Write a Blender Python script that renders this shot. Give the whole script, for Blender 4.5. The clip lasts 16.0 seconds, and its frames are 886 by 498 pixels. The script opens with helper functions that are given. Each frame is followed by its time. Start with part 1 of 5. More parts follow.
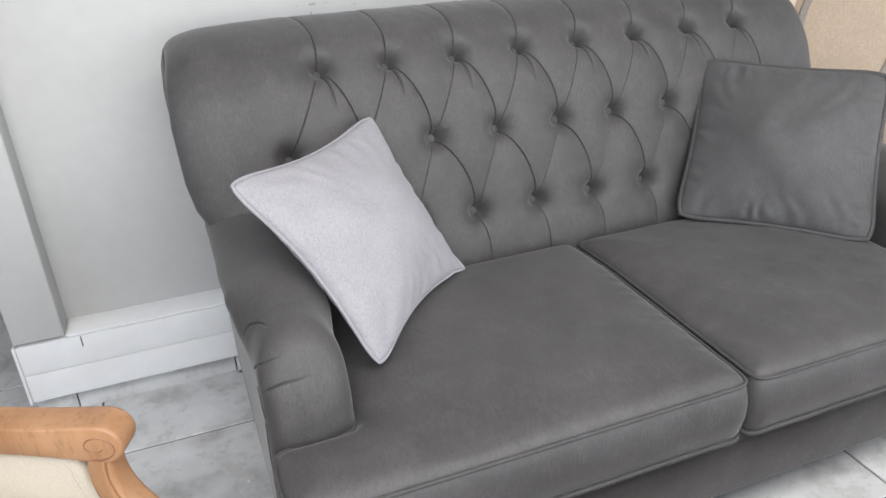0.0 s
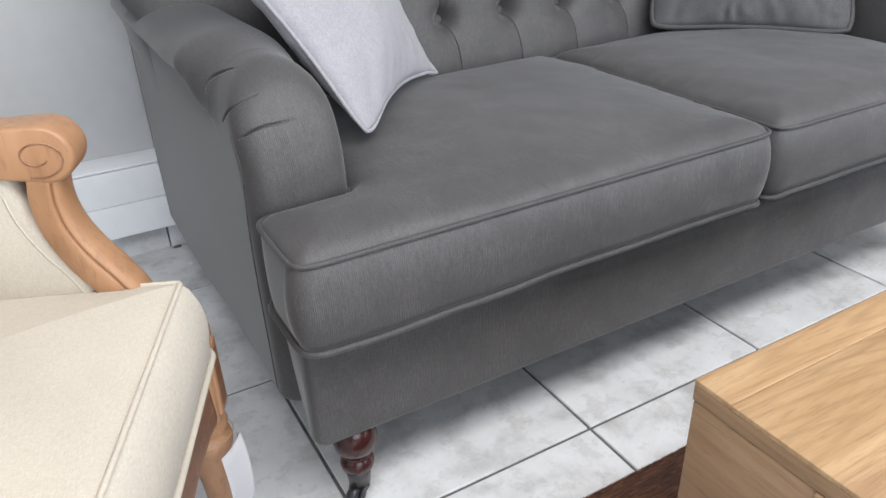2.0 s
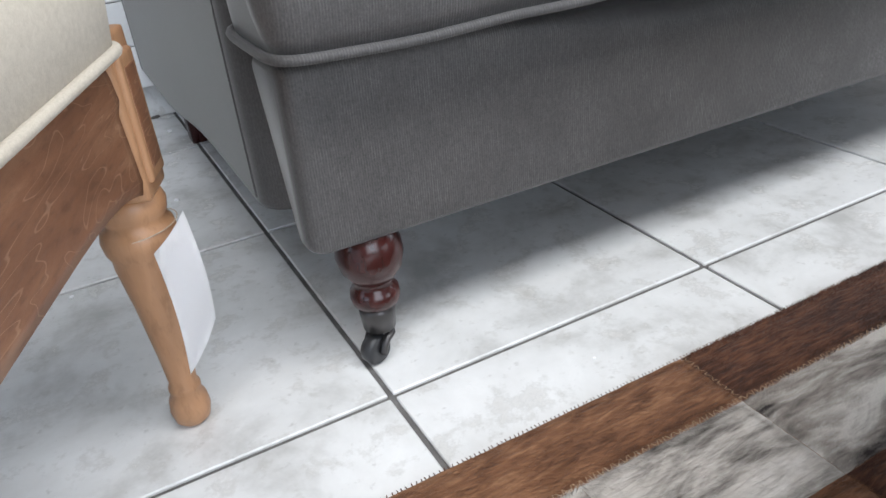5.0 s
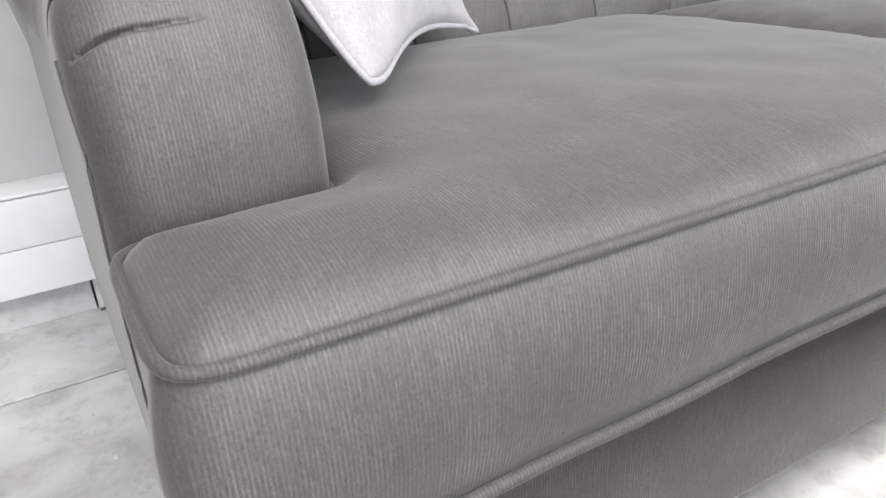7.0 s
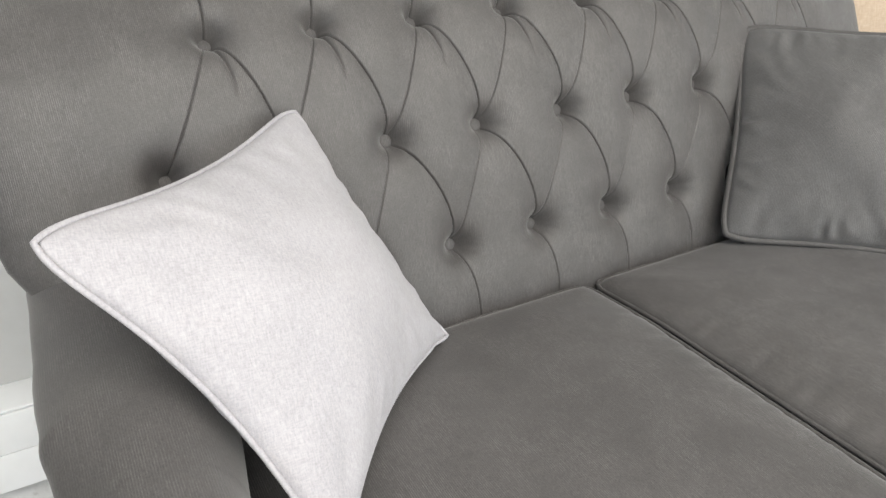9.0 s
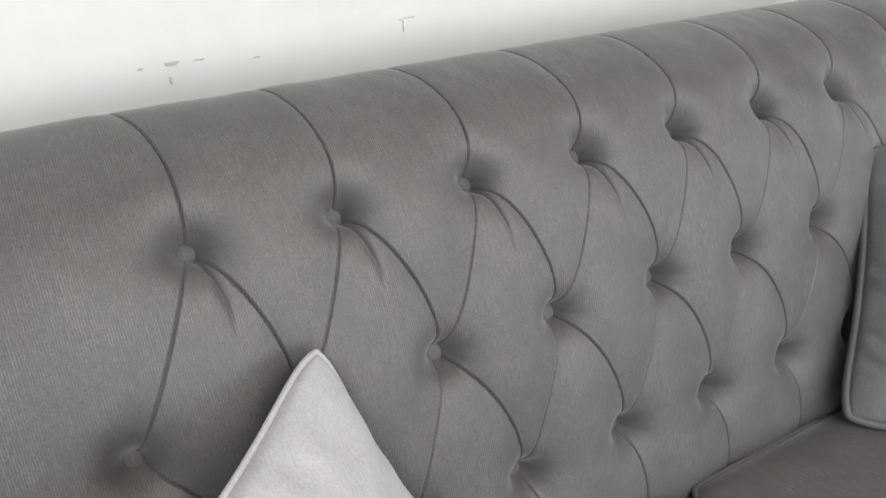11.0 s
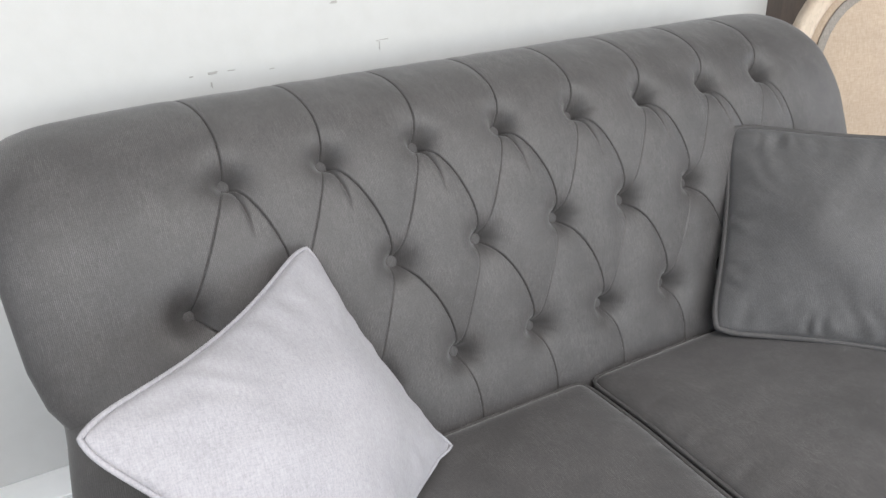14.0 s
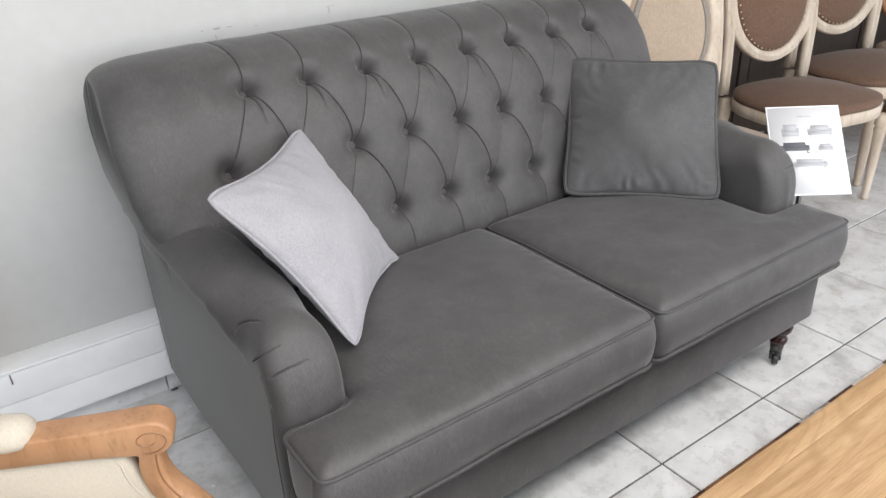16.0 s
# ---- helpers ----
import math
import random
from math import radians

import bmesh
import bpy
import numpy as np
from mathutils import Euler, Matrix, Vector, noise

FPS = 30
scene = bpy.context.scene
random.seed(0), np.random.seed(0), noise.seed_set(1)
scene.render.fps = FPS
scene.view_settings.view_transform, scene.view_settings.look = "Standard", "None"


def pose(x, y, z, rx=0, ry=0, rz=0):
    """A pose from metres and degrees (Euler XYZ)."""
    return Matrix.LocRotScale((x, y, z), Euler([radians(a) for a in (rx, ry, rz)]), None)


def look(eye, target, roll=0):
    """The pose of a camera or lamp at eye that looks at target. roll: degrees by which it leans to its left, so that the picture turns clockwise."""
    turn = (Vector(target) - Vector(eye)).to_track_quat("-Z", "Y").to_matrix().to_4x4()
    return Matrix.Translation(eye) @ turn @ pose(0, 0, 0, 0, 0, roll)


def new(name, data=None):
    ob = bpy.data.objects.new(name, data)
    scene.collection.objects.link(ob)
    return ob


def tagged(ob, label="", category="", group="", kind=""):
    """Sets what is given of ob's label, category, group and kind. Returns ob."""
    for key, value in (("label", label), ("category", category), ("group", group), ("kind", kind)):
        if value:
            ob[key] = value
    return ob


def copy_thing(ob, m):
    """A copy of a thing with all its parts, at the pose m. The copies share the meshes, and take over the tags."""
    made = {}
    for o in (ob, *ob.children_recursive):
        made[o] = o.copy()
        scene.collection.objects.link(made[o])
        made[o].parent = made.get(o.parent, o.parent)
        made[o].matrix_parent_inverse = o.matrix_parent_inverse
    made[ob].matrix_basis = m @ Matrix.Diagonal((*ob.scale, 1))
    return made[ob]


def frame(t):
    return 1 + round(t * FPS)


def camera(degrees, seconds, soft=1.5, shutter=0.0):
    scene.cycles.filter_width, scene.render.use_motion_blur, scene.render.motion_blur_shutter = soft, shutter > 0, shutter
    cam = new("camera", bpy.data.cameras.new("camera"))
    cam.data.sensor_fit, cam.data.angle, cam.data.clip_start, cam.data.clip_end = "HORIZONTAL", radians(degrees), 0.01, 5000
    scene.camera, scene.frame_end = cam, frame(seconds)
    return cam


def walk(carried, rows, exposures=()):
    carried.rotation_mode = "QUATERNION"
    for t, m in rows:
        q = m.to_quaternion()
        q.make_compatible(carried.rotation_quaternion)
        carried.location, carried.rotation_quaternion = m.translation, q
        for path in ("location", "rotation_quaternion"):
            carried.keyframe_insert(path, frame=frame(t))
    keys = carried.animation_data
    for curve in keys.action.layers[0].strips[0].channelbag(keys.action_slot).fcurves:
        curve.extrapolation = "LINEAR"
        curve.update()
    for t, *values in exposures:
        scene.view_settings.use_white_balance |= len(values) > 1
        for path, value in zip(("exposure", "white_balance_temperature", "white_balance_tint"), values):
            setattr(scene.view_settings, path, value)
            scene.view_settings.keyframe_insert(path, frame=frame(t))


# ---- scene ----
cam = camera(62.0, 16.0)
PATH = [
    (0, (-0.106, -0.842, 1.355), (0.516, 0.831, 0.452), -2.1),
    (0.5, (-0.223, -0.762, 1.293), (0.517, 0.854, 0.378), -2.7),
    (1, (-0.247, -0.711, 1.158), (0.576, 0.855, 0.225), -2.6),
    (1.5, (-0.258, -0.736, 1.025), (0.588, 0.812, 0.083), -2.5),
    (2, (-0.267, -0.773, 0.946), (0.575, 0.765, -0.016), -2.1),
    (2.5, (-0.273, -0.786, 0.874), (0.549, 0.729, -0.14), -1.5),
    (3, (-0.274, -0.782, 0.777), (0.511, 0.72, -0.285), -1.4),
    (3.2, (-0.273, -0.774, 0.729), (0.501, 0.729, -0.34), -1.6),
    (5.3, (-0.181, -0.522, 0.505), (0.596, 1.034, -0.484), -5.4),
    (5.5, (-0.161, -0.487, 0.499), (0.621, 1.065, -0.492), -5.4),
    (6, (-0.123, -0.403, 0.535), (0.682, 1.158, -0.421), -4.3),
    (6.5, (-0.101, -0.344, 0.608), (0.737, 1.24, -0.28), -3.5),
    (7, (-0.074, -0.296, 0.675), (0.794, 1.301, -0.159), -3.3),
    (7.5, (-0.053, -0.263, 0.778), (0.826, 1.343, -0.027), -2.6),
    (8, (-0.042, -0.245, 0.888), (0.858, 1.344, 0.071), -1.8),
    (8.5, (-0.016, -0.247, 1.01), (0.872, 1.329, 0.158), -1.4),
    (9, (0.017, -0.275, 1.167), (0.853, 1.302, 0.265), -1.2),
    (9.5, (0.026, -0.22, 1.267), (0.86, 1.328, 0.315), -0.3),
    (10, (0.055, -0.095, 1.337), (0.899, 1.447, 0.382), -0.7),
    (10.2, (0.049, -0.035, 1.338), (0.929, 1.476, 0.368), -0.2),
    (12.3, (0.325, 0.268, 1.316), (1.1, 1.816, 0.313), -2.6),
    (12.5, (0.3, 0.217, 1.324), (1.074, 1.774, 0.336), -2.9),
    (13, (0.191, 0.031, 1.347), (0.967, 1.606, 0.39), -3.4),
    (13.5, (0.118, -0.109, 1.374), (0.919, 1.475, 0.453), -3.0),
    (14, (0.043, -0.282, 1.37), (0.849, 1.321, 0.485), -2.7),
    (14.5, (-0.057, -0.475, 1.379), (0.739, 1.134, 0.499), -2.3),
    (15, (-0.188, -0.618, 1.405), (0.634, 0.963, 0.497), -2.1),
    (15.5, (-0.31, -0.757, 1.417), (0.584, 0.78, 0.501), -2.2),
    (16, (-0.398, -0.916, 1.415), (0.607, 0.562, 0.516), -2.5),
]
walk(cam, [(t, look(eye, target, roll)) for t, eye, target, roll in PATH],
     [(0, 0.36, 6400, 10), (0.5, 0.40, 6450, 10), (2.5, 0.35, 6150, 10), (3, 0.38, 6100, 10), (5.5, 0.56, 6150, 8), (6, 0.76, 6250, 9), (6.5, 0.86, 6400, 9), (7, 1.00, 6600, 10), (7.5, 0.93, 6700, 9), (8, 0.80, 6850, 7), (9, 0.75, 6850, 7), (10, 0.62, 6750, 8),
      (12.5, 0.80, 6520, 9), (13.2, 0.74, 6500, 9), (14, 0.54, 6450, 9), (15.5, 0.35, 6450, 10), (16, 0.33, 6500, 10)])

# ---- light ----
world = bpy.data.worlds.new("world")
scene.world = world
world.use_nodes = True
wn = world.node_tree
sky = wn.nodes.new("ShaderNodeTexSky")
sky.sky_type, sky.sun_disc = "NISHITA", False
sky.sun_elevation, sky.sun_rotation = radians(48), radians(200)
wn.links.new(sky.outputs[0], wn.nodes["Background"].inputs[0])
wn.nodes["Background"].inputs[1].default_value = 0.12


def lamp(name, m, w, h, watts, colour):
    data = bpy.data.lights.new(name, "AREA")
    data.shape, data.size, data.size_y, data.energy, data.color = "RECTANGLE", w, h, watts, colour
    ob = new(name, data)
    ob.matrix_world = m
    return ob


lamp("window_light_front", look((1.6, -4.5, 1.6), (1.6, 0, 1.2)), 7.6, 2.0, 138, (0.955, 0.98, 1.0))
# unseen overhead source, added as a panel just under the closed ceiling
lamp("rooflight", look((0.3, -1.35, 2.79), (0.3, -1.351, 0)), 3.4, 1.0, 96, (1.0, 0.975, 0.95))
lamp("window_light_east", look((6.12, -1.6, 1.7), (0, -0.9, 0.9)), 3.6, 1.8, 44, (0.98, 0.98, 1.0))
lamp("window_light_side", look((-3.35, -1.2, 1.6), (0, -0.6, 1.1)), 3.2, 2.2, 24, (0.82, 0.9, 1.0))


# ---- materials ----
def mat(name, colour, rough=0.6, metal=0.0, sheen=0.0, spec=0.5):
    m = bpy.data.materials.new(name)
    m.use_nodes = True
    b = m.node_tree.nodes["Principled BSDF"]
    b.inputs["Base Color"].default_value = (*colour, 1)
    b.inputs["Roughness"].default_value = rough
    b.inputs["Metallic"].default_value = metal
    b.inputs["Specular IOR Level"].default_value = spec
    if sheen:
        b.inputs["Sheen Weight"].default_value = sheen
        b.inputs["Sheen Roughness"].default_value = 0.4
    return m


class Nodes:
    """Short hand for building a node material."""

    def __init__(self, m):
        self.m, self.t = m, m.node_tree
        self.b = self.t.nodes["Principled BSDF"]

    def add(self, kind, **values):
        n = self.t.nodes.new("ShaderNode" + kind)
        for k, v in values.items():
            n.inputs[k.replace("_", " ")].default_value = v
        return n

    def link(self, a, b):
        self.t.links.new(a, b)

    def coords(self, scale=(1, 1, 1), space="Object", turn=(0, 0, 0)):
        c, mp = self.add("TexCoord"), self.add("Mapping", Scale=scale, Rotation=turn)
        self.link(c.outputs[space], mp.inputs["Vector"])
        return mp.outputs["Vector"]

    def noise(self, vector, scale=1.0, detail=4.0, rough=0.55, distort=0.0):
        n = self.add("TexNoise", Scale=scale, Detail=detail, Roughness=rough, Distortion=distort)
        self.link(vector, n.inputs["Vector"])
        return n.outputs["Fac"]

    def ramp(self, fac, *stops):
        n = self.add("ValToRGB")
        e = n.color_ramp.elements
        e[0].position, e[0].color = stops[0][0], (*stops[0][1], 1)
        e[1].position, e[1].color = stops[-1][0], (*stops[-1][1], 1)
        for p, c in stops[1:-1]:
            k = e.new(p)
            k.color = (*c, 1)
        self.link(fac, n.inputs["Fac"])
        return n.outputs["Color"]

    def mix(self, fac, a, b, kind="MIX"):
        n = self.t.nodes.new("ShaderNodeMix")
        n.data_type, n.blend_type = "RGBA", kind
        for k, v in ((0, fac), (6, a), (7, b)):
            if isinstance(v, (int, float)):
                n.inputs[k].default_value = v
            elif isinstance(v, tuple):
                n.inputs[k].default_value = (*v, 1)
            else:
                self.link(v, n.inputs[k])
        return n.outputs[2]

    def math(self, kind, a, b):
        n = self.t.nodes.new("ShaderNodeMath")
        n.operation = kind
        for k, v in ((0, a), (1, b)):
            if isinstance(v, (int, float)):
                n.inputs[k].default_value = v
            else:
                self.link(v, n.inputs[k])
        return n.outputs[0]

    def bump(self, height, strength=0.3, distance=0.002):
        n = self.add("Bump", Strength=strength, Distance=distance)
        self.link(height, n.inputs["Height"])
        self.link(n.outputs["Normal"], self.b.inputs["Normal"])

    def colour(self, c):
        self.link(c, self.b.inputs["Base Color"])

    def rough(self, r):
        self.link(r, self.b.inputs["Roughness"])


def fabric(name, dark, mid, light, thread=750.0, sheen=0.25, cloud=5.0, weft=0.45, gloss=0.9, spec=0.2, patch=0.05):
    """Woven cloth: warp threads that run up and over, finer weft, soft clouding."""
    m = mat(name, mid, gloss, 0.0, sheen, spec)
    n = Nodes(m)
    warp = n.noise(n.coords((thread, thread * 0.2, thread * 0.2)), 1.0, 2.0)
    woof = n.noise(n.coords((thread * 0.2, thread, thread)), 1.0, 2.0)
    soft = n.noise(n.coords(), cloud, 4.0)
    both = n.math("ADD", n.math("MULTIPLY", warp, 1 - weft), n.math("MULTIPLY", woof, weft))
    c = n.ramp(both, (0.3, dark), (0.5, mid), (0.72, light))
    c = n.mix(0.55, c, n.ramp(soft, (0.3, (0.5 - patch, 0.5 - patch, 0.5 - 0.9 * patch)), (0.7, (0.5 + patch, 0.5 + 0.95 * patch, 0.5 + 0.9 * patch))), "OVERLAY")
    n.colour(c)
    n.bump(both, 0.35, 0.0009)
    return m


def slub_linen(name, base, spread=0.45, rough=0.58, spec=0.52, sheen=0.22, slub=0.75):
    """Grey slub cloth: uneven light threads up and over, a fine cross weave, soft clouding and rubbed patches."""
    m = mat(name, base, rough, 0.0, sheen, spec)
    n = Nodes(m)
    long = n.noise(n.coords((860, 95, 95)), 1.0, 3.0, 0.6)
    short = n.noise(n.coords((950, 330, 330)), 1.0, 2.0, 0.6)
    cross = n.noise(n.coords((170, 900, 900)), 1.0, 2.0, 0.5)
    grain = n.noise(n.coords(), 520.0, 3.0, 0.65)
    worn = n.ramp(n.noise(n.coords(), 16.0, 4.0, 0.62), (0.36, (0.25, 0.25, 0.25)), (0.66, (1, 1, 1)))
    soft = n.noise(n.coords(), 4.5, 5.0, 0.6)
    thread = n.math("MULTIPLY", n.ramp(long, (0.45, (0, 0, 0)), (0.64, (1, 1, 1))), n.ramp(short, (0.4, (0.05, 0.05, 0.05)), (0.6, (1, 1, 1))))
    axis = n.add("SeparateXYZ")
    n.link(n.add("NewGeometry").outputs["Normal"], axis.inputs[0])
    across = n.math("SUBTRACT", 1.0, n.math("POWER", n.math("ABSOLUTE", axis.outputs[0], 0.0), 2.0))
    thread = n.math("MULTIPLY", n.math("MULTIPLY", thread, worn), across)
    fine = n.math("ADD", n.math("ADD", n.math("MULTIPLY", cross, 0.2), n.math("MULTIPLY", grain, 0.35)), n.math("MULTIPLY", short, 0.45))
    cord = n.add("TexWave", Scale=2 * math.pi / (20 * 0.0026), Distortion=2.2, Detail=2.0, Detail_Scale=0.5)
    n.link(n.coords((1.0, 0.05, 0.05)), cord.inputs["Vector"])
    gaps = n.ramp(n.noise(n.coords((330, 60, 60)), 1.0, 3.0, 0.6), (0.36, (0.2, 0.2, 0.2)), (0.6, (1, 1, 1)))
    ridge = n.math("MULTIPLY", n.math("MULTIPLY", n.math("POWER", cord.outputs["Fac"], 1.3), gaps), n.math("MULTIPLY", worn, across))
    tone = n.math("ADD", n.math("MULTIPLY", n.math("SUBTRACT", fine, 0.5), 4.0 * spread), n.math("MULTIPLY", thread, 0.35 * slub))
    tone = n.math("ADD", tone, n.math("MULTIPLY", n.math("SUBTRACT", ridge, 0.25), slub))
    tone = n.math("ADD", tone, n.math("MULTIPLY", n.math("SUBTRACT", soft, 0.5), 0.55))
    out = n.add("VectorMath")
    out.operation = "SCALE"
    out.inputs[0].default_value = base
    n.link(n.math("MAXIMUM", n.math("ADD", tone, 0.95), 0.3), out.inputs[3])
    n.colour(out.outputs[0])
    n.rough(n.math("ADD", n.math("MULTIPLY", soft, 0.16), rough - 0.08))
    n.bump(n.math("ADD", n.math("ADD", ridge, n.math("MULTIPLY", thread, 0.25)), n.math("MULTIPLY", fine, 0.6)), 0.4, 0.0007)
    return m


M_GREY = slub_linen("grey_slub_cloth", (0.0745, 0.07, 0.0703))
M_GREY_PIPE = slub_linen("grey_piping_cloth", (0.072, 0.0684, 0.0692), 0.4, 0.66, 0.4, 0.15, 0.7)
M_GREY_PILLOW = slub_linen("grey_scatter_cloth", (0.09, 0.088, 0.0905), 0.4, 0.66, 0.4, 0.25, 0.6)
M_SILVER = fabric("pale_lilac_velvet", (0.275, 0.268, 0.288), (0.335, 0.326, 0.349), (0.392, 0.382, 0.408), 600, 0.15, 9.0)
M_CREAM = fabric("cream_linen", (0.45, 0.405, 0.335), (0.51, 0.46, 0.385), (0.57, 0.52, 0.44), 800, 0.1, 7.0)
M_TAUPE = fabric("taupe_velvet", (0.115, 0.068, 0.046), (0.165, 0.1, 0.07), (0.215, 0.14, 0.1), 420, 0.12, 6.0)
M_SAND = fabric("sand_linen", (0.37, 0.29, 0.215), (0.43, 0.34, 0.262), (0.49, 0.40, 0.315), 300, 0.1, 8.0)
M_STONE = fabric("stone_grey_linen", (0.2, 0.18, 0.16), (0.27, 0.245, 0.22), (0.34, 0.31, 0.28), 400, 0.1, 8.0)


def wood(name, dark, mid, light, along=(2.0, 26.0, 26.0), rough=0.45, rings=1.0, space="Object", bump=0.15, flame=0.0, cracks=0.0, veins=None):
    """Timber with streaks along the short axis of `along` and slower rings."""
    m = mat(name, mid, rough)
    n = Nodes(m)
    v = n.coords(along, space)
    streak = n.noise(v, 1.0, 8.0, 0.62, 0.5)
    fine = n.noise(n.coords(tuple(a * 9 for a in along), space), 1.0, 3.0, 0.6)
    slow = n.noise(n.coords(tuple(a * 0.28 for a in along), space), 1.0, 2.0, 0.5, 1.5 * rings)
    f = n.math("ADD", n.math("MULTIPLY", streak, 0.6), n.math("MULTIPLY", slow, 0.4))
    c = n.ramp(f, (0.32, dark), (0.5, mid), (0.66, light))
    c = n.mix(n.math("MULTIPLY", n.ramp(fine, (0.52, (0, 0, 0)), (0.7, (1, 1, 1))), 0.35), c, tuple(0.55 * a for a in dark))
    if flame:
        year = n.noise(n.coords(tuple(a * 0.2 for a in along), space), 1.0, 1.5, 0.4, 0.6)
        line = n.math("SINE", n.math("MULTIPLY", year, 120.0), 0.0)
        c = n.mix(n.math("MULTIPLY", n.ramp(line, (0.35, (0, 0, 0)), (1.0, (1, 1, 1))), flame), c, dark)
    if veins:
        year = n.noise(n.coords(tuple(a * 0.8 for a in along), space), 1.0, 2.0, 0.5, 1.6)
        line = n.math("SINE", n.math("MULTIPLY", year, 42.0), 0.0)
        c = n.mix(n.math("MULTIPLY", n.ramp(line, (0.955, (0, 0, 0)), (1.0, (1, 1, 1))), 0.35), c, veins)
    if cracks:
        split = n.noise(n.coords(tuple(a * (0.55 if a < 5 else 1.3) for a in along), space), 1.0, 2.0, 0.5, 0.3)
        c = n.mix(n.math("MULTIPLY", n.ramp(split, (0.62, (0, 0, 0)), (0.68, (1, 1, 1))), cracks), c, tuple(0.5 * a for a in dark))
    n.colour(c)
    n.rough(n.math("ADD", n.math("MULTIPLY", streak, 0.25), rough - 0.12))
    n.bump(n.math("ADD", streak, n.math("MULTIPLY", fine, 0.5)), bump, 0.0015)
    return m


# table oak in two tones: sides and legs darker than the top boards
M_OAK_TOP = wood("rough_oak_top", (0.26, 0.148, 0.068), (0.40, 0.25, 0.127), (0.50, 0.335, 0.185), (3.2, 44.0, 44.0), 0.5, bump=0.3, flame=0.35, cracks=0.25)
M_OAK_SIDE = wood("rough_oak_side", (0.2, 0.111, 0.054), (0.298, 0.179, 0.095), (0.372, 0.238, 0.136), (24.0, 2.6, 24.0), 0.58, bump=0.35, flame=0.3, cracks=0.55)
M_BEECH = wood("waxed_beech", (0.29, 0.145, 0.068), (0.40, 0.215, 0.112), (0.48, 0.28, 0.155), (14.0, 14.0, 3.5), 0.38, 0.5, bump=0.06)
M_BEECH_DARK = wood("stained_carved_beech", (0.12, 0.05, 0.024), (0.22, 0.1, 0.052), (0.38, 0.21, 0.12), (26.0, 5.0, 26.0), 0.5, 1.8, bump=0.6, veins=(0.5, 0.31, 0.2))
M_MAHOGANY = wood("dark_red_mahogany", (0.016, 0.004, 0.004), (0.038, 0.008, 0.007), (0.07, 0.015, 0.012), (20, 20, 4), 0.22, 0.4, bump=0.02)
M_LIMED = wood("limed_oak", (0.42, 0.33, 0.25), (0.60, 0.50, 0.40), (0.74, 0.65, 0.55), (18.0, 18.0, 3.0), 0.6, 0.6)
M_DARKWOOD = wood("dark_brown_wood", (0.035, 0.024, 0.018), (0.06, 0.042, 0.032), (0.09, 0.065, 0.05), (16, 16, 2), 0.5)
M_STEEL = mat("dark_caster_steel", (0.09, 0.085, 0.085), 0.32, 0.9)
M_RUBBER = mat("black_wheel", (0.025, 0.025, 0.027), 0.38)
M_PAPER = mat("white_card", (0.8, 0.8, 0.82), 0.55)
M_WHITE_PVC = mat("white_trunking_plastic", (0.8, 0.81, 0.82), 0.32)
n = Nodes(M_WHITE_PVC)
n.colour(n.ramp(n.noise(n.coords(), 6.0, 5.0), (0.3, (0.82, 0.825, 0.83)), (0.6, (0.9, 0.905, 0.91))))
M_NAIL = mat("brass_nail", (0.75, 0.66, 0.5), 0.3, 1.0)

M_WALL = mat("white_wall_paint", (0.63, 0.63, 0.62), 0.7)
n = Nodes(M_WALL)
n.colour(n.mix(0.5, n.ramp(n.noise(n.coords(), 1.3, 5.0), (0.3, (0.47, 0.467, 0.46)), (0.7, (0.55, 0.55, 0.542))),
               n.ramp(n.noise(n.coords(), 24.0, 6.0), (0.3, (0.53, 0.53, 0.52)), (0.7, (0.58, 0.58, 0.575)))))
n.bump(n.noise(n.coords(), 160.0, 4.0), 0.12, 0.001)
# out-of-view ceiling and walls, toned down so less light bounces back
M_CEILING = mat("ceiling_paint", (0.34, 0.335, 0.325), 0.8)
M_UNSEEN_WALL = mat("taupe_unseen_wall", (0.24, 0.225, 0.205), 0.8)
M_SCUFF = mat("dark_scuff", (0.12, 0.11, 0.1), 0.8)
M_MARK = mat("grey_scuff", (0.36, 0.35, 0.335), 0.8)

M_GROUT = mat("grey_grout", (0.13, 0.125, 0.12), 0.85)
n = Nodes(M_GROUT)
n.colour(n.ramp(n.noise(n.coords(), 30.0, 5.0), (0.3, (0.085, 0.08, 0.078)), (0.7, (0.17, 0.165, 0.16))))


